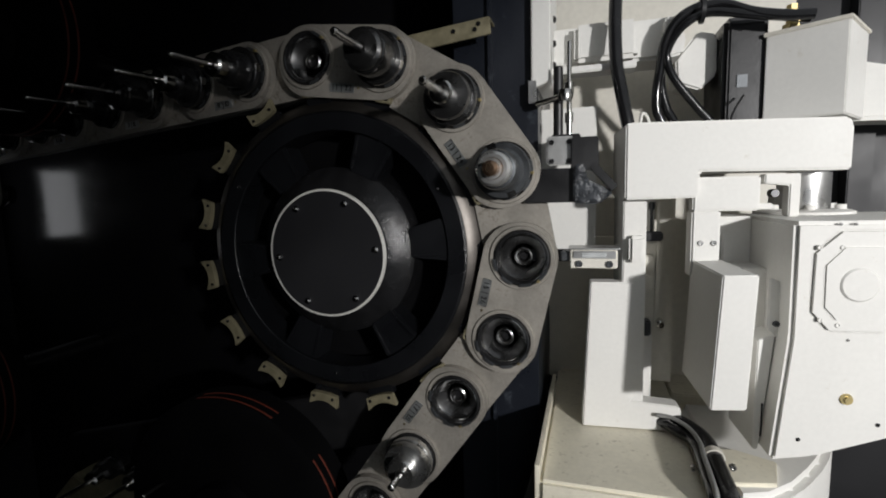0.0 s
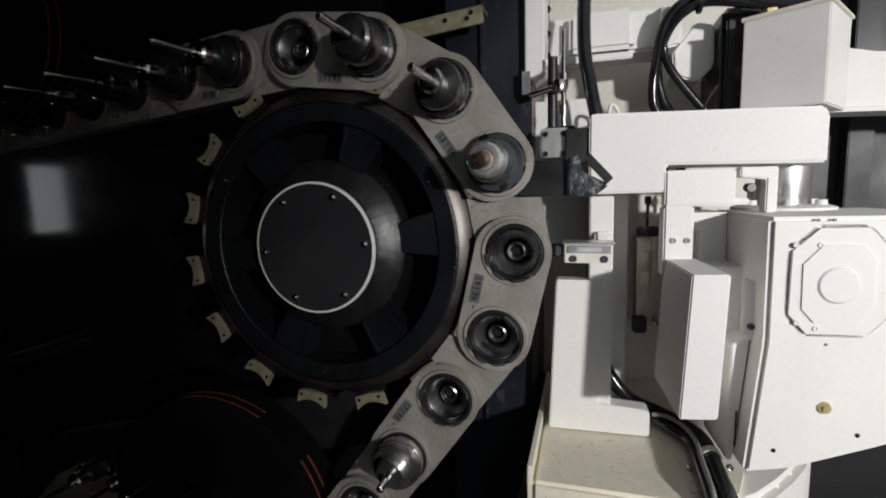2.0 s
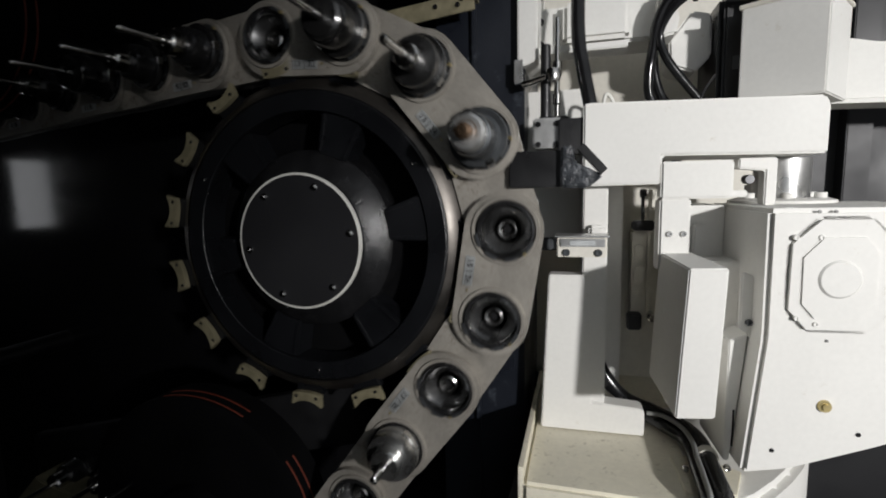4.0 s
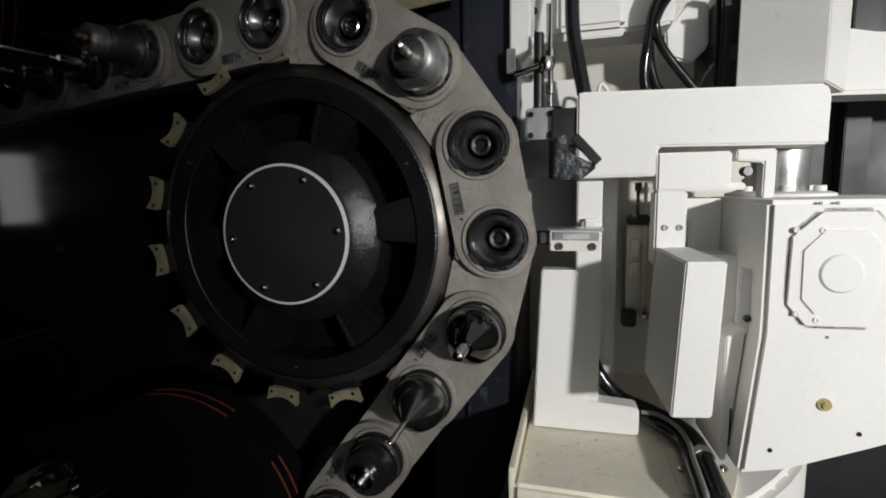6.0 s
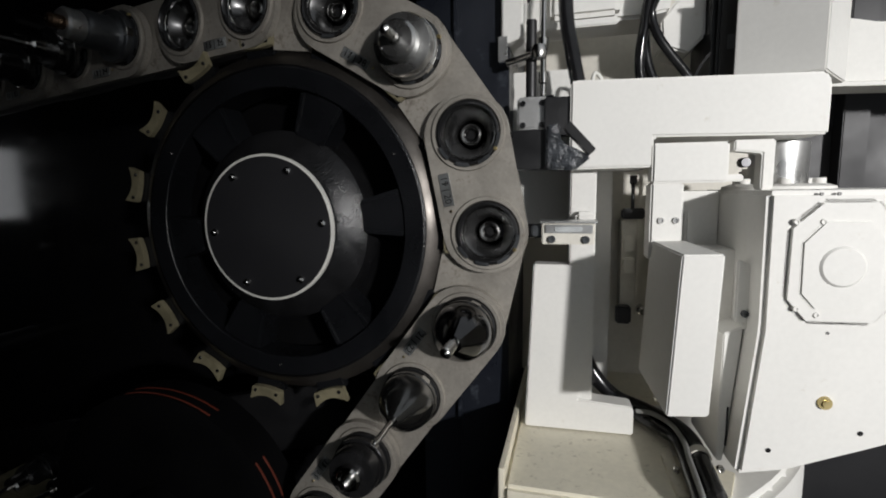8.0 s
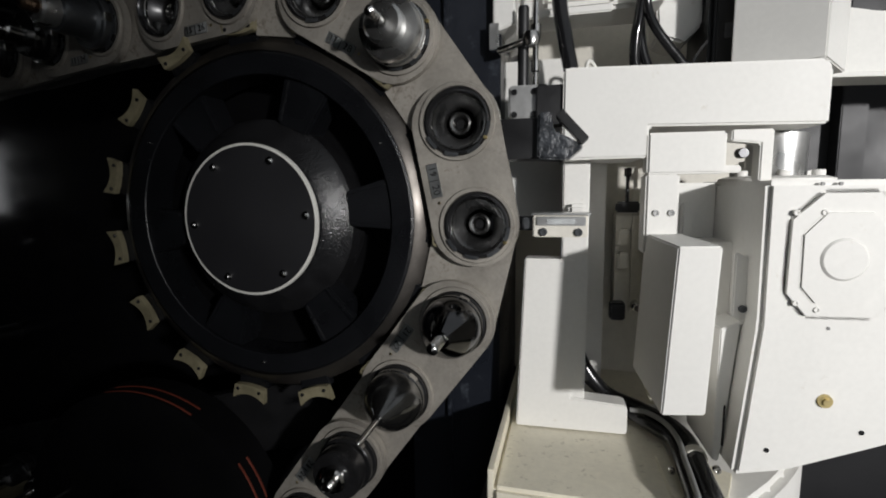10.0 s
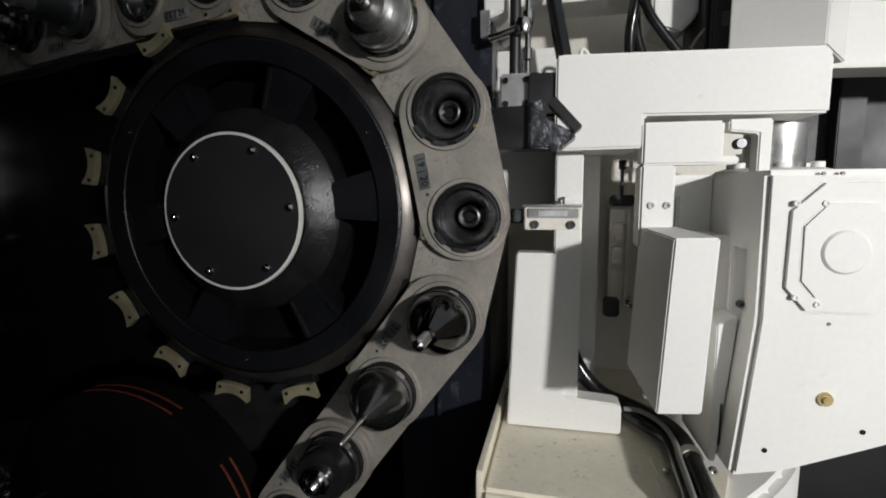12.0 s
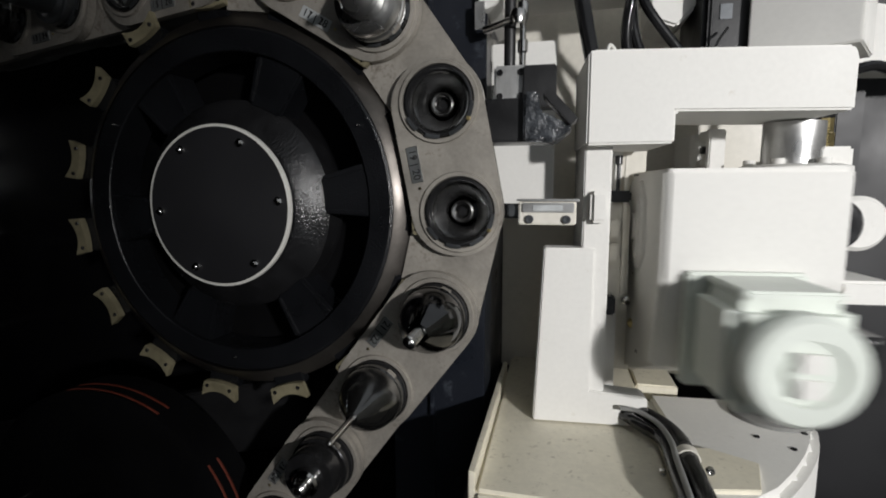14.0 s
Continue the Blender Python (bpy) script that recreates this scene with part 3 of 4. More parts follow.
def build_head(arm):
    outline = [(-0.103, 0.050), (-0.102, -0.118), (-0.119, -0.309), (-0.061, -0.298), (0.030, -0.262), (0.095, -0.235), (0.130, -0.10), (0.130, 0.050)]
    head = part("swing_head", prism(outline, -0.215, 0.012, 0.006), WHITE, arm, "large cream white gearbox housing")
    head.data.transform(Matrix.Translation(BASE[arm]))
    BASE[head] = Vector((0, 0, 0))

    def sub(name, bm, material, label=""):
        return part(name, bm, material, head, label)

    # raised inspection plate on the front
    oct_pts = [(-0.048, 0.040), (0.010, 0.040), (0.040, 0.006), (0.040, -0.078), (0.014, -0.108), (-0.058, -0.108), (-0.082, -0.080), (-0.081, 0.008)]
    sub("octagon_plate", prism(oct_pts, -0.2195, -0.207, 0.0045), WHITE, "raised eight-sided inspection plate")
    inner = [(-0.044, 0.016), (0.002, 0.016), (0.018, -0.004), (0.018, -0.066), (0.002, -0.090), (-0.050, -0.090), (-0.066, -0.071), (-0.067, -0.010)]
    sub("octagon_boss", prism(inner, -0.2220, -0.213, 0.0022), WHITE)
    sub("boss_disc", lathe([(0, -0.2245), (0.0215, -0.2245), (0.0240, -0.2225), (0.0245, -0.221)], 40, -0.024, -0.038), WHITE)
    for x, z in ((-0.074, 0.014), (-0.068, -0.089), (-0.046, 0.014), (-0.046, -0.096)):
        sub("screw", screw(x, -0.2195, z, 0.0034, 0.0018), WHITE)
    for x, z in ((-0.048, 0.0455), (-0.030, 0.0455), (-0.030, -0.1185)):
        sub("pin", screw(x, -0.215, z, 0.002, 0.001), GREYP)
    sub("oil_plug", lathe([(0, -0.221), (0.004, -0.221), (0.0045, -0.2185), (0.0075, -0.2185), (0.0085, -0.214)], 20, -0.027, -0.205), BRASS, "brass oil plug")
    for x, z in ((-0.084, -0.271), (0.014, -0.241)):
        sub("screw_hole", lathe([(0, -0.2158), (0.003, -0.2158), (0.003, -0.21)], 12, x, z), DARKST)
    # folded cover box at the side
    sub("side_cover_box", prism([(-0.204, -0.022), (-0.158, -0.021), (-0.166, -0.217), (-0.214, -0.220)], -0.250, -0.095, 0.002), WHITE, "folded white sheet-metal box")
    sub("cover_tab", prism([(-0.150, -0.030), (-0.100, -0.030), (-0.103, -0.215), (-0.160, -0.215)], -0.130, -0.06, 0.0015), WHITE)
    sub("bracket_plate", prism([(-0.117, -0.036), (-0.097, -0.046), (-0.097, -0.128), (-0.104, -0.130), (-0.108, -0.122), (-0.117, -0.118)], -0.178, -0.171, 0.002), WHITE, "screwed bracket plate")
    for x, y, z in ((-0.128, -0.130, -0.066), (-0.106, -0.178, -0.107)):
        sub("cap_screw", screw(x, y, z, 0.0046, 0.005), GREYST)
    sub("lower_guard", prism([(-0.128, -0.135), (-0.1045, -0.124), (-0.1205, -0.312), (-0.128, -0.312)], -0.176, -0.07, 0.0015), WHITE, "sloping side guard")
    sub("guard_slot", box(-0.1190, -0.1165, -0.1768, -0.172, -0.290, -0.235, 0.0005), DARKST)
    # shoulder and linkage behind the box
    sub("step_block", box(-0.165, -0.100, -0.065, 0.045, -0.06, 0.049, 0.004), WHITE)
    sub("shoulder_rib", box(-0.151, -0.133, -0.073, -0.064, -0.05, 0.020, 0.003), WHITE)
    sub("link_bracket", box(-0.208, -0.164, -0.106, -0.070, -0.05, 0.062, 0.003), WHITE)
    for x in (-0.194, -0.174):
        sub("cap_screw", screw(x, -0.106, 0.008, 0.0046, 0.003), STEEL)
    sub("link_bar", box(-0.208, -0.108, -0.108, -0.080, 0.061, 0.117, 0.003), WHITE)
    sub("hook_bracket", prism([(-0.10, 0.119), (-0.048, 0.119), (-0.048, 0.050), (-0.064, 0.050), (-0.064, 0.100), (-0.10, 0.104)], -0.10, -0.075, 0.002), WHITE)
    sub("link_pin", lathe([(0, -0.100), (0.006, -0.100), (0.007, -0.098), (0.007, -0.085)], 14, -0.084, 0.088), DARKST)
    sub("pin_bar", box(-0.118, -0.085, -0.098, -0.085, 0.062, 0.072, 0.002), WHITE)
    sub("swing_flange", lathe([(0.075, 0.046), (0.075, 0.054), (0.062, 0.058), (0, 0.058)], 48, axis="Z"), WHITE)
    for i in range(6):
        a = TAU * i / 6 + 0.3
        bm = lathe([(0, 0.066), (0.008, 0.066), (0.0085, 0.064), (0.0085, 0.054)], 12, axis="Z")
        bm.transform(Matrix.Translation((0.055 * math.cos(a), 0.055 * math.sin(a), 0)))
        sub("flange_bolt", bm, WHITE)
    # tall folded cover that turns with the shaft above the beam
    plan = [(0.016, -0.080), (0.096, 0.023), (0.005, 0.093), (-0.075, -0.010)]
    sub("shaft_cover", plate_xy(plan, 0.2105, 0.357, 0.002), WHITE, "tall folded white sheet cover")
    mid = Vector((0.0105, 0.0065))
    lid = [(mid.x + (x - mid.x) * 1.05, mid.y + (y - mid.y) * 1.05) for x, y in plan]
    sub("cover_lid", plate_xy(lid, 0.354, 0.361, 0.0012), CREAM, "thin overhanging lid")
    # motor on the housing's outer side
    sub("motor_flange", box(0.128, 0.146, -0.188, -0.040, -0.242, -0.086, 0.004), GREEN)
    sub("motor_body", box(0.146, 0.262, -0.178, -0.050, -0.230, -0.098, 0.014), GREEN, "pale green square servo motor")
    sub("motor_lid", box(0.15, 0.255, -0.165, -0.063, -0.099, -0.088, 0.003), GREEN)
    cap = lathe([(0.056, -0.258), (0.061, -0.264), (0.061, -0.286), (0.055, -0.293), (0.036, -0.293), (0.034, -0.288), (0.022, -0.288), (0.020, -0.294), (0, -0.294)], 48, axis="X")
    cap.transform(Matrix.Translation((0, -0.114, -0.166)))
    sub("motor_cap", cap, GREEN, "round stepped motor end cap")
    for z in (-0.153, -0.180):
        sub("motor_plug", box(0.292, 0.298, -0.127, -0.101, z - 0.010, z + 0.010, 0.001), WHITE)
    sub("connector", box(0.18, 0.24, -0.049, -0.005, -0.215, -0.14, 0.006), BLACKPL, "black cable connector")
    gauge = lathe([(0, -0.072), (0.030, -0.072), (0.036, -0.066), (0.036, -0.030)], 32, axis="X")
    gauge.transform(Matrix.Translation((0, 0.030, -0.028)))
    sub("gauge", gauge, DARKST, "dark round end cap")
    drum = lathe([(0, -0.064), (0.034, -0.066), (0.040, -0.060), (0.040, 0.0), (0, 0.0)], 32, axis="X")
    drum.transform(Matrix.Translation((-0.02, 0.075, -0.028)))
    sub("end_drum", drum, WHITE, "white painted drum")
    sub("valve_block", box(-0.030, 0.030, 0.020, 0.068, 0.030, 0.083, 0.004), WHITE, "white valve block")
    sub("side_shelf", box(0.02, 0.12, 0.012, 0.075, -0.130, -0.098, 0.004), WHITE)
    fit = lathe([(0.011, 0.084), (0.011, 0.104), (0.009, 0.106), (0.009, 0.126), (0, 0.126)], 6, axis="Z")
    fit.transform(Matrix.Translation((0.0, 0.044, 0)))
    sub("brass_fitting", fit, BRASS, "hexagonal brass hose fitting")
    sub("air_hose", tube([(0.0, 0.044, 0.124), (0.002, 0.046, 0.15), (0.006, 0.060, 0.185), (0.0, 0.10, 0.20), (-0.02, 0.15, 0.19)], 0.0075), RUBBER)
    return head


ARM = build_arm()
HEAD = build_head(ARM)


def build_arm_hoses():
    part("hose", tube([(0.480, 0.12, 0.20), (0.466, 0.125, 0.27), (0.456, 0.13, 0.335), (0.457, 0.15, 0.44), (0.47, 0.17, 0.52)], 0.0115), RUBBER, ARM, "thick black hose")
    part("cable", tube([(0.640, 0.12, 0.204), (0.652, 0.13, 0.232), (0.672, 0.15, 0.258)], 0.002), RUBBER, ARM)
    part("white_cable", tube([(0.496, 0.12, 0.206), (0.500, 0.12, 0.232), (0.510, 0.13, 0.228), (0.518, 0.13, 0.205)], 0.003), WHITERING, ARM, "thin white cable loop")


build_arm_hoses()


def build_hose_bundle():
    """Hoses that stand behind the beam and loop over to the brass union."""
    h = thing("hose_bundle", "black looped hydraulic hoses standing behind the white beam", "hose", (0.58, 0.22, 0.20))
    part("hose", tube([(0.60, 0.235, 0.12), (0.587, 0.225, 0.216), (0.576, 0.222, 0.247), (0.575, 0.22, 0.283), (0.58, 0.215, 0.322), (0.584, 0.2, 0.362), (0.602, 0.19, 0.395), (0.635, 0.185, 0.412), (0.676, 0.18, 0.409), (0.713, 0.17, 0.39), (0.761, 0.165, 0.377), (0.80, 0.16, 0.372)], 0.0085), RUBBER, h)
    part("hose", tube([(0.63, 0.24, 0.12), (0.611, 0.232, 0.215), (0.595, 0.232, 0.248), (0.585, 0.23, 0.285), (0.583, 0.228, 0.331), (0.592, 0.215, 0.361), (0.611, 0.2, 0.388), (0.643, 0.192, 0.403), (0.683, 0.187, 0.399), (0.716, 0.18, 0.389), (0.761, 0.178, 0.380), (0.80, 0.175, 0.372)], 0.0085), RUBBER, h)
    part("hose", tube([(0.72, 0.235, 0.14), (0.673, 0.222, 0.213), (0.649, 0.218, 0.241), (0.615, 0.212, 0.283), (0.597, 0.208, 0.311), (0.589, 0.206, 0.339), (0.595, 0.198, 0.363), (0.613, 0.185, 0.385), (0.645, 0.178, 0.399), (0.688, 0.172, 0.392), (0.737, 0.168, 0.379)], 0.0075), RUBBER, h)
    tie = lathe([(0.021, -0.003), (0.0225, -0.003), (0.0225, 0.003), (0.021, 0.003)], 20, axis="X")
    tie.transform(Matrix.Translation((0.64, 0.1815, 0.4055)))
    part("hose_tie", tie, BLACKPL, h)


build_hose_bundle()


# ---- machine base and fixed fittings ----
def build_base():
    b = thing("machine_bed", "stained cream painted machine bed", "machine bed", (0.55, 0.05, -0.60))
    part("casting", prism([(0.385, -0.339), (0.625, -0.339), (0.625, -0.48), (0.625, -1.5), (0.385, -1.5)], -0.09, 0.40, 0.006), BASEW, b)
    part("rear_ledge", box(0.627, 0.70, 0.30, 0.42, -0.70, -0.341, 0.003), BASEW, b)
    part("side_lip", box(0.378, 0.386, -0.085, 0.30, -0.55, -0.318, 0.001), BASEW, b)
    part("side_guard", prism([(0.378, -0.33), (0.378, -0.9), (0.30, -0.9), (0.345, -0.45)], -0.02, 0.0, 0.001), GREYD, b, "dark sloping guard sheet")
    return b


build_base()


def build_base_cable():
    c = thing("drag_cable", "black cable bundle with a grey conduit lying over the base", "cable", (0.62, -0.05, -0.33))
    part("sheath", tube([(0.468, 0.182, -0.10), (0.474, 0.182, -0.16), (0.490, 0.181, -0.228), (0.511, 0.178, -0.274), (0.545, 0.168, -0.308), (0.592, 0.138, -0.316), (0.630, 0.095, -0.318), (0.646, 0.062, -0.322), (0.647, 0.02, -0.322), (0.646, -0.041, -0.322), (0.645, -0.10, -0.326), (0.645, -0.122, -0.36), (0.647, -0.124, -0.46)], 0.0125), RUBBER, c)
    part("second_sheath", tube([(0.500, 0.20, -0.285), (0.556, 0.155, -0.316), (0.598, 0.095, -0.320), (0.624, 0.066, -0.324), (0.628, 0.03, -0.324), (0.626, -0.03, -0.324), (0.624, -0.10, -0.327), (0.623, -0.117, -0.36), (0.624, -0.119, -0.46)], 0.009), RUBBER, c)
    part("conduit", tube([(0.574, 0.105, -0.304), (0.599, 0.10, -0.304), (0.622, 0.075, -0.308), (0.630, 0.03, -0.309), (0.628, -0.012, -0.311), (0.627, -0.06, -0.313), (0.625, -0.105, -0.318), (0.624, -0.131, -0.36), (0.624, -0.133, -0.46)], 0.0036), GREYP, c, "thin grey conduit")
    clamp = lathe([(0.0130, -0.007), (0.0150, -0.007), (0.0150, 0.007), (0.0130, 0.007)], 20)
    clamp.transform(Matrix.Translation((0.647, 0.015, -0.322)))
    part("clamp", clamp, CREAM, c, "cream cable clamp")
    part("clamp_screw", screw(0.667, -0.010, -0.322, 0.005), STEEL, c)
    part("clamp_screw", screw(0.613, -0.012, -0.330, 0.0045), STEEL, c)


build_base_cable()


def build_sensor():
    s = thing("pocket_sensor", "small cream limit switch on a bracket beside the chain", "sensor", (0.46, 0.0, 0.0))
    part("body", box(0.427, 0.499, 0.0, 0.035, -0.022, 0.008, 0.0015), CREAM, s)
    part("lid", box(0.432, 0.496, -0.003, 0.0, -0.006, 0.006, 0.0008), ALU, s, "bright lid with a rating label")
    part("label", box(0.445, 0.482, -0.0042, -0.003, -0.004, 0.003, 0.0003), TAG, s)
    for x in (0.441, 0.487):
        part("screw", screw(x, -0.0005, -0.015, 0.0055, 0.003), GREYST, s)
    part("top_flange", box(0.424, 0.503, -0.004, 0.038, 0.008, 0.0105, 0.0006), ALU, s)
    part("plunger", box(0.412, 0.428, 0.008, 0.022, -0.012, 0.004, 0.002), GREYST, s)
    part("mount", box(0.362, 0.432, 0.030, 0.042, -0.016, 0.004, 0.001), NAVY, s)
    return s


build_sensor()


def build_bracket():
    b = thing("sensor_bracket", "black bracket wrapped in wrinkled film beside the chain", "bracket", (0.43, 0.0, 0.1))
    part("arm", box(0.355, 0.445, 0.0, 0.06, 0.083, 0.137, 0.002), BLACKPL, b)
    part("wrapped_block", prism([(0.432, 0.142), (0.450, 0.142), (0.452, 0.118), (0.470, 0.110), (0.492, 0.098), (0.470, 0.080), (0.432, 0.082)], -0.012, 0.045, 0.003), TAPE, b, "block wrapped in wrinkled black film")
    tip = box(-0.025, 0.025, -0.016, 0.02, -0.006, 0.006, 0.001)
    tip.transform(Matrix.Translation((0.476, 0.0, 0.122)) @ Matrix.Rotation(radians(48), 4, "Y"))
    part("sensor_tip", tip, BLACKPL, b, "slanted black sensor head")
    part("upper_block", box(0.425, 0.470, 0.06, 0.10, 0.135, 0.19, 0.002), BLACKPL, b)
    part("mount_block", box(0.384, 0.430, 0.07, 0.105, 0.146, 0.194, 0.003), ALU, b, "machined aluminium mounting block")
    for x, z in ((0.393, 0.152), (0.422, 0.152), (0.393, 0.184), (0.422, 0.184)):
        part("screw", screw(x, 0.07, z, 0.0045, 0.003), BLACKPL, b)
    return b


build_bracket()


def build_cylinder():
    c = thing("air_cylinder", "black pneumatic cylinder with steel fittings behind the arm", "air cylinder", (0.42, 0.12, 0.25))
    part("barrel", lathe([(0, 0.19), (0.0085, 0.19), (0.0085, 0.318), (0.0075, 0.32), (0, 0.32)], 20, axis="Z"), BLACKPL, c).location = (0.401, 0.12, 0.0)
    part("rod", lathe([(0, 0.19), (0.005, 0.19), (0.005, 0.22), (0.0075, 0.222), (0.0075, 0.238), (0.0045, 0.240), (0.0045, 0.268), (0.008, 0.27), (0.008, 0.29), (0.004, 0.292), (0.004, 0.36), (0, 0.36)], 16, axis="Z"), CHROME, c, "bright rod with nuts").location = (0.420, 0.115, 0.0)
    part("joint", lathe([(0, 0.255), (0.011, 0.257), (0.014, 0.266), (0.011, 0.277), (0, 0.279)], 20, axis="Z"), STEEL, c).location = (0.414, 0.105, 0.0)
    part("side_pipe", tube([(0.362, 0.12, 0.258), (0.385, 0.115, 0.262), (0.412, 0.105, 0.267)], 0.006), STEEL, c)
    part("end_block", box(0.390, 0.440, 0.10, 0.15, 0.185, 0.20, 0.002), BLACKPL, c)
    return c


build_cylinder()


def build_frame_parts():
    g = thing("chain_guide", "cream painted angle bar above the chain", "guide bar", (0.1, 0.1, 0.4))
    part("web", prism([(-0.14, 0.372), (0.282, 0.413), (0.284, 0.385), (0.16, 0.372), (-0.14, 0.345)], 0.10, 0.106, 0.001), CLIP, g)
    part("flange", prism([(-0.14, 0.374), (0.282, 0.415), (0.282, 0.411), (-0.14, 0.370)], 0.10, 0.15, 0.0005), CLIP, g)
    for x, z in ((0.135, 0.385), (0.255, 0.395), (0.262, 0.404), (0.215, 0.396)):
        part("bolt", screw(x, 0.10, z, 0.004, 0.003), DARKST, g)
    f = thing("rear_support", "white painted support behind the arm", "machine support", (0.38, 0.2, 0.4))
    part("upright", prism([(0.352, 0.775), (0.386, 0.775), (0.386, 0.300), (0.362, 0.292), (0.352, 0.292)], 0.13, 0.30, 0.002), WHITE, f)
    part("clear_guard", box(0.347, 0.362, 0.125, 0.131, 0.262, 0.302, 0.001), ALU, f)
    part("cross_channel", box(0.378, 0.62, 0.24, 0.34, 0.345, 0.42, 0.006), WHITE, f)
    part("channel_block", box(0.425, 0.54, 0.205, 0.24, 0.345, 0.415, 0.008), WHITE, f)
    part("channel_end", prism([(0.585, 0.335), (0.615, 0.34), (0.62, 0.37), (0.60, 0.405), (0.585, 0.41)], 0.20, 0.34, 0.004), WHITE, f)
    part("channel_lip", box(0.376, 0.535, 0.17, 0.22, 0.318, 0.330, 0.002), WHITE, f)
    part("gusset", prism([(0.612, 0.345), (0.650, 0.393), (0.682, 0.385), (0.684, 0.312), (0.656, 0.284), (0.615, 0.300)], 0.26, 0.36, 0.004), WHITE, f, "angular white block")
    for z in (0.345, 0.385, 0.43):
        part("bolt", screw(0.386, 0.21, z, 0.006, 0.006), BLACKPL, f)
    part("rear_plate", prism([(0.362, -0.02), (0.45, -0.02), (0.468, -0.008), (0.468, 0.26), (0.362, 0.26)], 0.20, 0.21, 0.002), WHITE, f, "white plate beside the dark panel")
    part("lower_plate", box(0.363, 0.56, 0.395, 0.412, -0.36, -0.010, 0.002), CREAM, f, "cream painted lower plate")
    m = thing("servo_motor", "black servo motor behind the beam", "motor", (0.70, 0.3, 0.25))
    part("housing", box(0.685, 0.755, 0.22, 0.38, 0.16, 0.40, 0.008), BLACKPL, m)
    part("end_plate", box(0.690, 0.750, 0.212, 0.22, 0.20, 0.385, 0.004), BLACKPL, m)
    part("rating_plate", box(0.705, 0.722, 0.210, 0.213, 0.275, 0.297, 0.0005), GREYST, m)
    v = thing("valve_manifold", "cream valve manifold with dark connectors behind the arm", "valve", (0.57, 0.22, 0.0))
    part("block", box(0.553, 0.590, 0.20, 0.26, -0.177, 0.0, 0.003), CREAM, v)
    part("rib", box(0.578, 0.584, 0.194, 0.20, -0.17, 0.075, 0.001), CREAM, v)
    for z in (-0.04, -0.08):
        part("coil", box(0.556, 0.574, 0.185, 0.20, z - 0.015, z + 0.015, 0.003), CREAM, v)
    part("connector", box(0.550, 0.588, 0.18, 0.20, 0.002, 0.020, 0.003), BLACKPL, v)
    part("connector", box(0.545, 0.570, 0.175, 0.20, -0.180, -0.150, 0.003), BLACKPL, v)
    part("stem", lathe([(0.003, 0.02), (0.003, 0.06), (0.006, 0.062), (0.006, 0.075), (0, 0.076)], 12, axis="Z"), DARKST, v).location = (0.568, 0.19, 0.0)
    part("fitting", lathe([(0.004, 0.16), (0.004, 0.175), (0.007, 0.176), (0.007, 0.2)], 12, 0.586, -0.155), STEEL, v)
    part("plate", box(0.530, 0.62, 0.26, 0.27, -0.30, 0.10, 0.002), CREAM, v)


build_frame_parts()


def build_drum(x, y, z, r, label, arcs=((0, 360),)):
    """A dark milling cutter with two coloured bands, left open in places, on the far run of the chain."""
    d = thing("face_mill", label, "cutting tool", (x, y, z), "far tools")
    part("body", lathe([(0, -0.02), (r * 0.3, -0.02), (r * 0.32, 0.0), (r * 0.9, 0.0), (r, 0.006), (r, 0.08), (0, 0.08)], 56, x, z), TYRE, d)
    for dy in (0.012, 0.034):
        for a0, a1 in arcs:
            part("band", lathe([(r, dy), (r + 0.0015, dy + 0.0005), (r + 0.0015, dy + 0.0035), (r, dy + 0.004)], 56, x, z, a0=radians(a0), a1=radians(a1)), ORANGE, d, "thin orange band")
    part("chuck", lathe([(0, -0.03), (0.018, -0.03), (0.02, -0.027), (0.03, -0.027), (0.032, -0.024), (0.042, -0.024), (0.045, -0.021), (0.054, -0.02), (0.056, -0.016), (0.056, 0.0)], 40, x, z), DARKST, d, "stepped dark chuck")
    part("spindle", lathe([(0.03, 0.079), (0.03, 0.42)], 20, x, z), BLACKPL, d)
    part("arbor", lathe([(0.012, -0.05), (0.014, -0.045), (0.014, -0.02), (0.02, -0.018)], 20, x, z), STEEL, d)
    return d


# The gaps in these bands stand in for dark tools in front of them.
build_drum(-0.300, 0.03, -0.592, 0.270, "large dark face mill with broken orange bands below the sprocket", ((62, 104), (-60, 36), (150, 240)))
build_drum(-1.194, 0.03, -0.388, 0.205, "large dark face mill with orange bands beside the rear panel")
build_drum(-0.827, 0.03, 0.470, 0.205, "large dark face mill with orange bands above the chain")


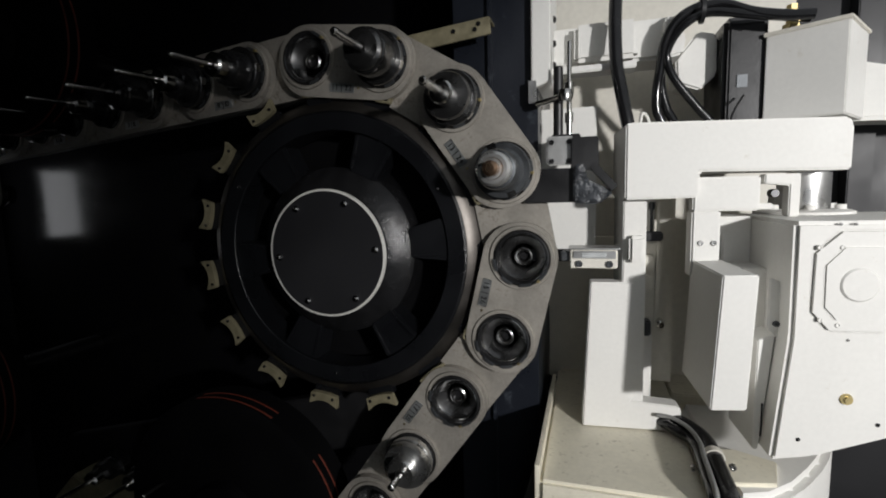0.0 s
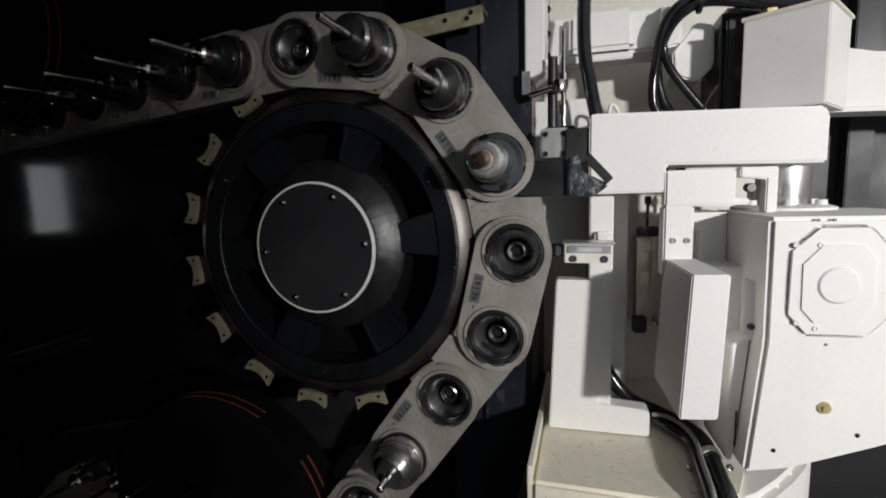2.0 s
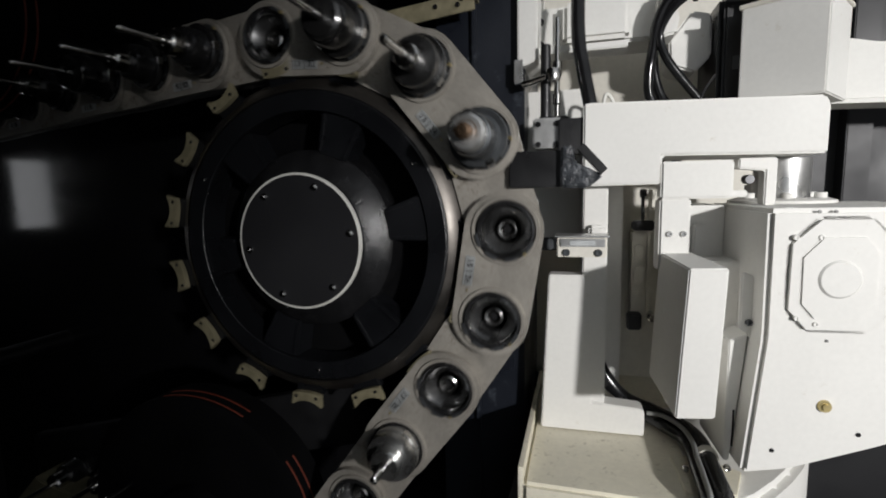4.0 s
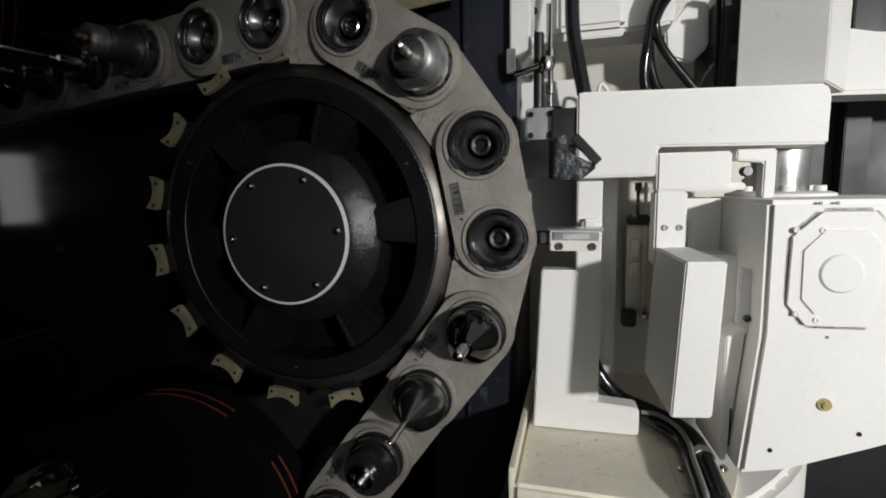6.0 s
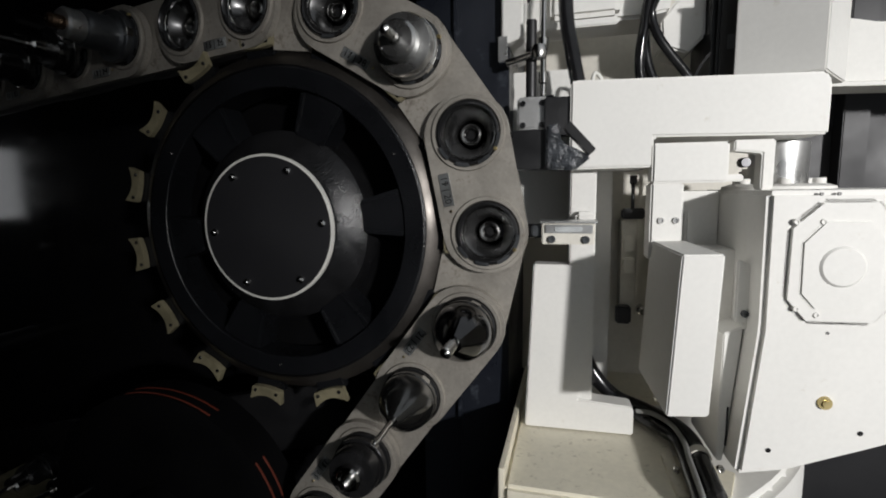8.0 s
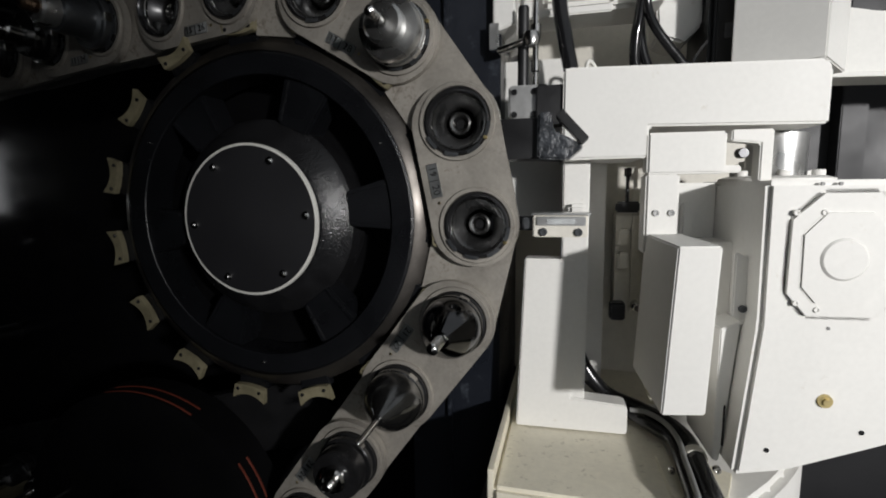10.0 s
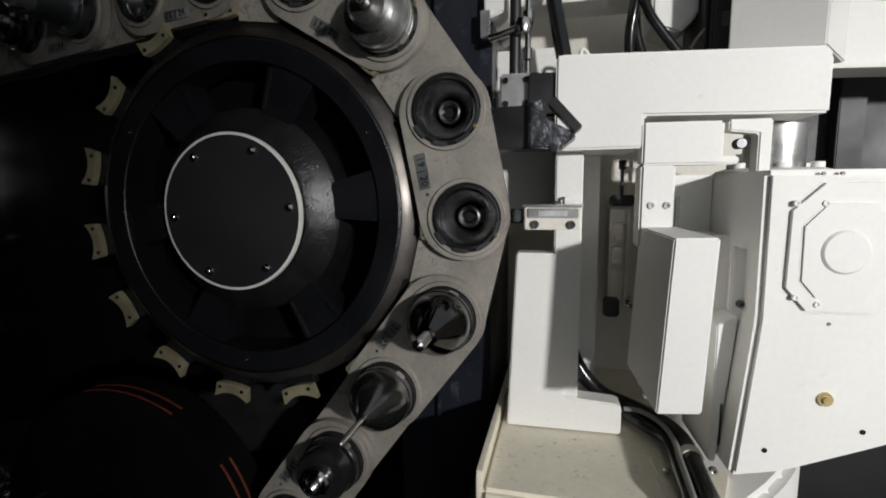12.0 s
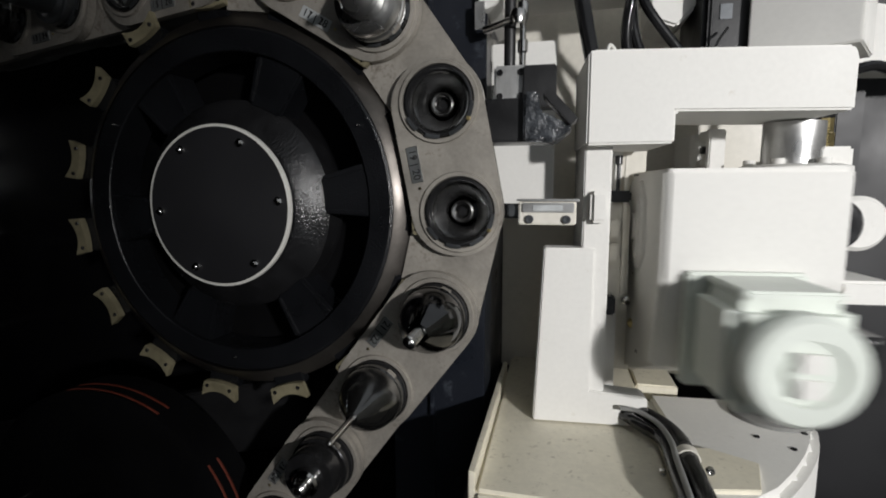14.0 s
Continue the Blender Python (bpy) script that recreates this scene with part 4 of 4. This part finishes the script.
def build_rack():
    """A dark rack behind the lower run, with spare holders standing out of it."""
    k = thing("tool_rack", "black steel rack with spare tool holders below the sprocket", "rack", (-0.4, 0.25, -0.5))
    part("bar", prism([(-0.95, -0.70), (0.12, -0.42), (0.12, -0.29), (-0.95, -0.55)], 0.13, 0.16, 0.003), BLACKPL, k)
    for x in (-0.85, -0.5, -0.1):
        part("stay", box(x - 0.02, x + 0.02, 0.16, 0.42, -0.02 + 0.27 * x - 0.40, 0.27 * x - 0.36, 0.003), BLACKPL, k)
    part("end_rail", prism([(-0.93, -0.71), (-0.80, -0.585), (-0.785, -0.595), (-0.56, -0.64), (-0.58, -0.66)], 0.03, 0.13, 0.003), CLIP, k, "yellowed rail end")
    source = {n + 15: ob for ob, n in TOOLS}
    for n, x, z in ((23, -0.278, -0.502), (10, -0.75, -0.60), (12, -0.474, -0.54), (9, -0.62, -0.585)):
        ob = copy_thing(source[n], pose(x, 0.118, z + Z0, 0, 35 * n, 0))
        tagged(ob, "dark tool holder stored in the black rack", "cutting tool", "spare tools")


build_rack()


def motions():
    start, stop, ramp = 3.82, 5.62, 0.33
    speed = 5.0 / (stop - start - ramp)

    def moved(t):
        """Pitches that the chain has run on by t."""
        if t <= start:
            return 0.0
        if t >= stop:
            return 5.0
        if t < start + ramp:
            return speed * (t - start) ** 2 / (2 * ramp)
        if t > stop - ramp:
            return 5.0 - speed * (stop - t) ** 2 / (2 * ramp)
        return speed * (t - start - ramp / 2)

    times = [0.0, 3.7] + [3.8 + 0.1 * i for i in range(19)] + [5.7, 14.0]
    times = sorted(set(round(t, 2) for t in times))
    for ob, k in LINKS:
        walk(ob, [(t, link_pose(k - moved(t))) for t in times])
    for ob, k in TOOLS:
        walk(ob, [(t, pocket_pose(k - moved(t))) for t in times])
    walk(SPROCKET, [(t, pose(0, 0, Z0, 0, -24 * moved(t), 0)) for t in times])
    x, y, z = AX, AY, Z0 - 0.33
    # the arm swings out and in, from its working place (0) to its rest (1)
    out = [(0, 1.0), (0.25, 0.94), (0.5, 0.70), (0.75, 0.38), (1.0, 0.13), (1.25, 0.0), (12.0, 0.0), (12.25, 0.18), (12.5, 0.48), (12.75, 0.81), (13.0, 0.99), (13.1, 1.0), (14.0, 1.0)]

    def arm_turn(t):
        late = 3.0 if t < 6 else 2.6
        return 2.0 + late * next((u + (v - u) * (t - p) / (q - p) for (p, u), (q, v) in zip(out, out[1:]) if p <= t <= q), 1.0)

    walk(ARM, [(t, pose(x - 0.004 + 0.043 * d, y + 0.013 + 0.042 * d, z, 0, 0, arm_turn(t))) for t, d in out])
    turn = [(0.25 * i, 4.5) for i in range(6)] + [(t, 4.5) for t in (12.0, 12.25, 12.5, 12.75, 13.0, 13.1, 13.2)]
    turn += [(13.3, 4.2), (13.4, 1.5), (13.5, -4.5), (13.6, -16), (13.7, -31), (13.8, -50), (13.9, -69), (14.0, -85)]
    walk(HEAD, [(t, pose(0, 0, 0.33, 0, 0, a - arm_turn(t))) for t, a in turn])


motions()
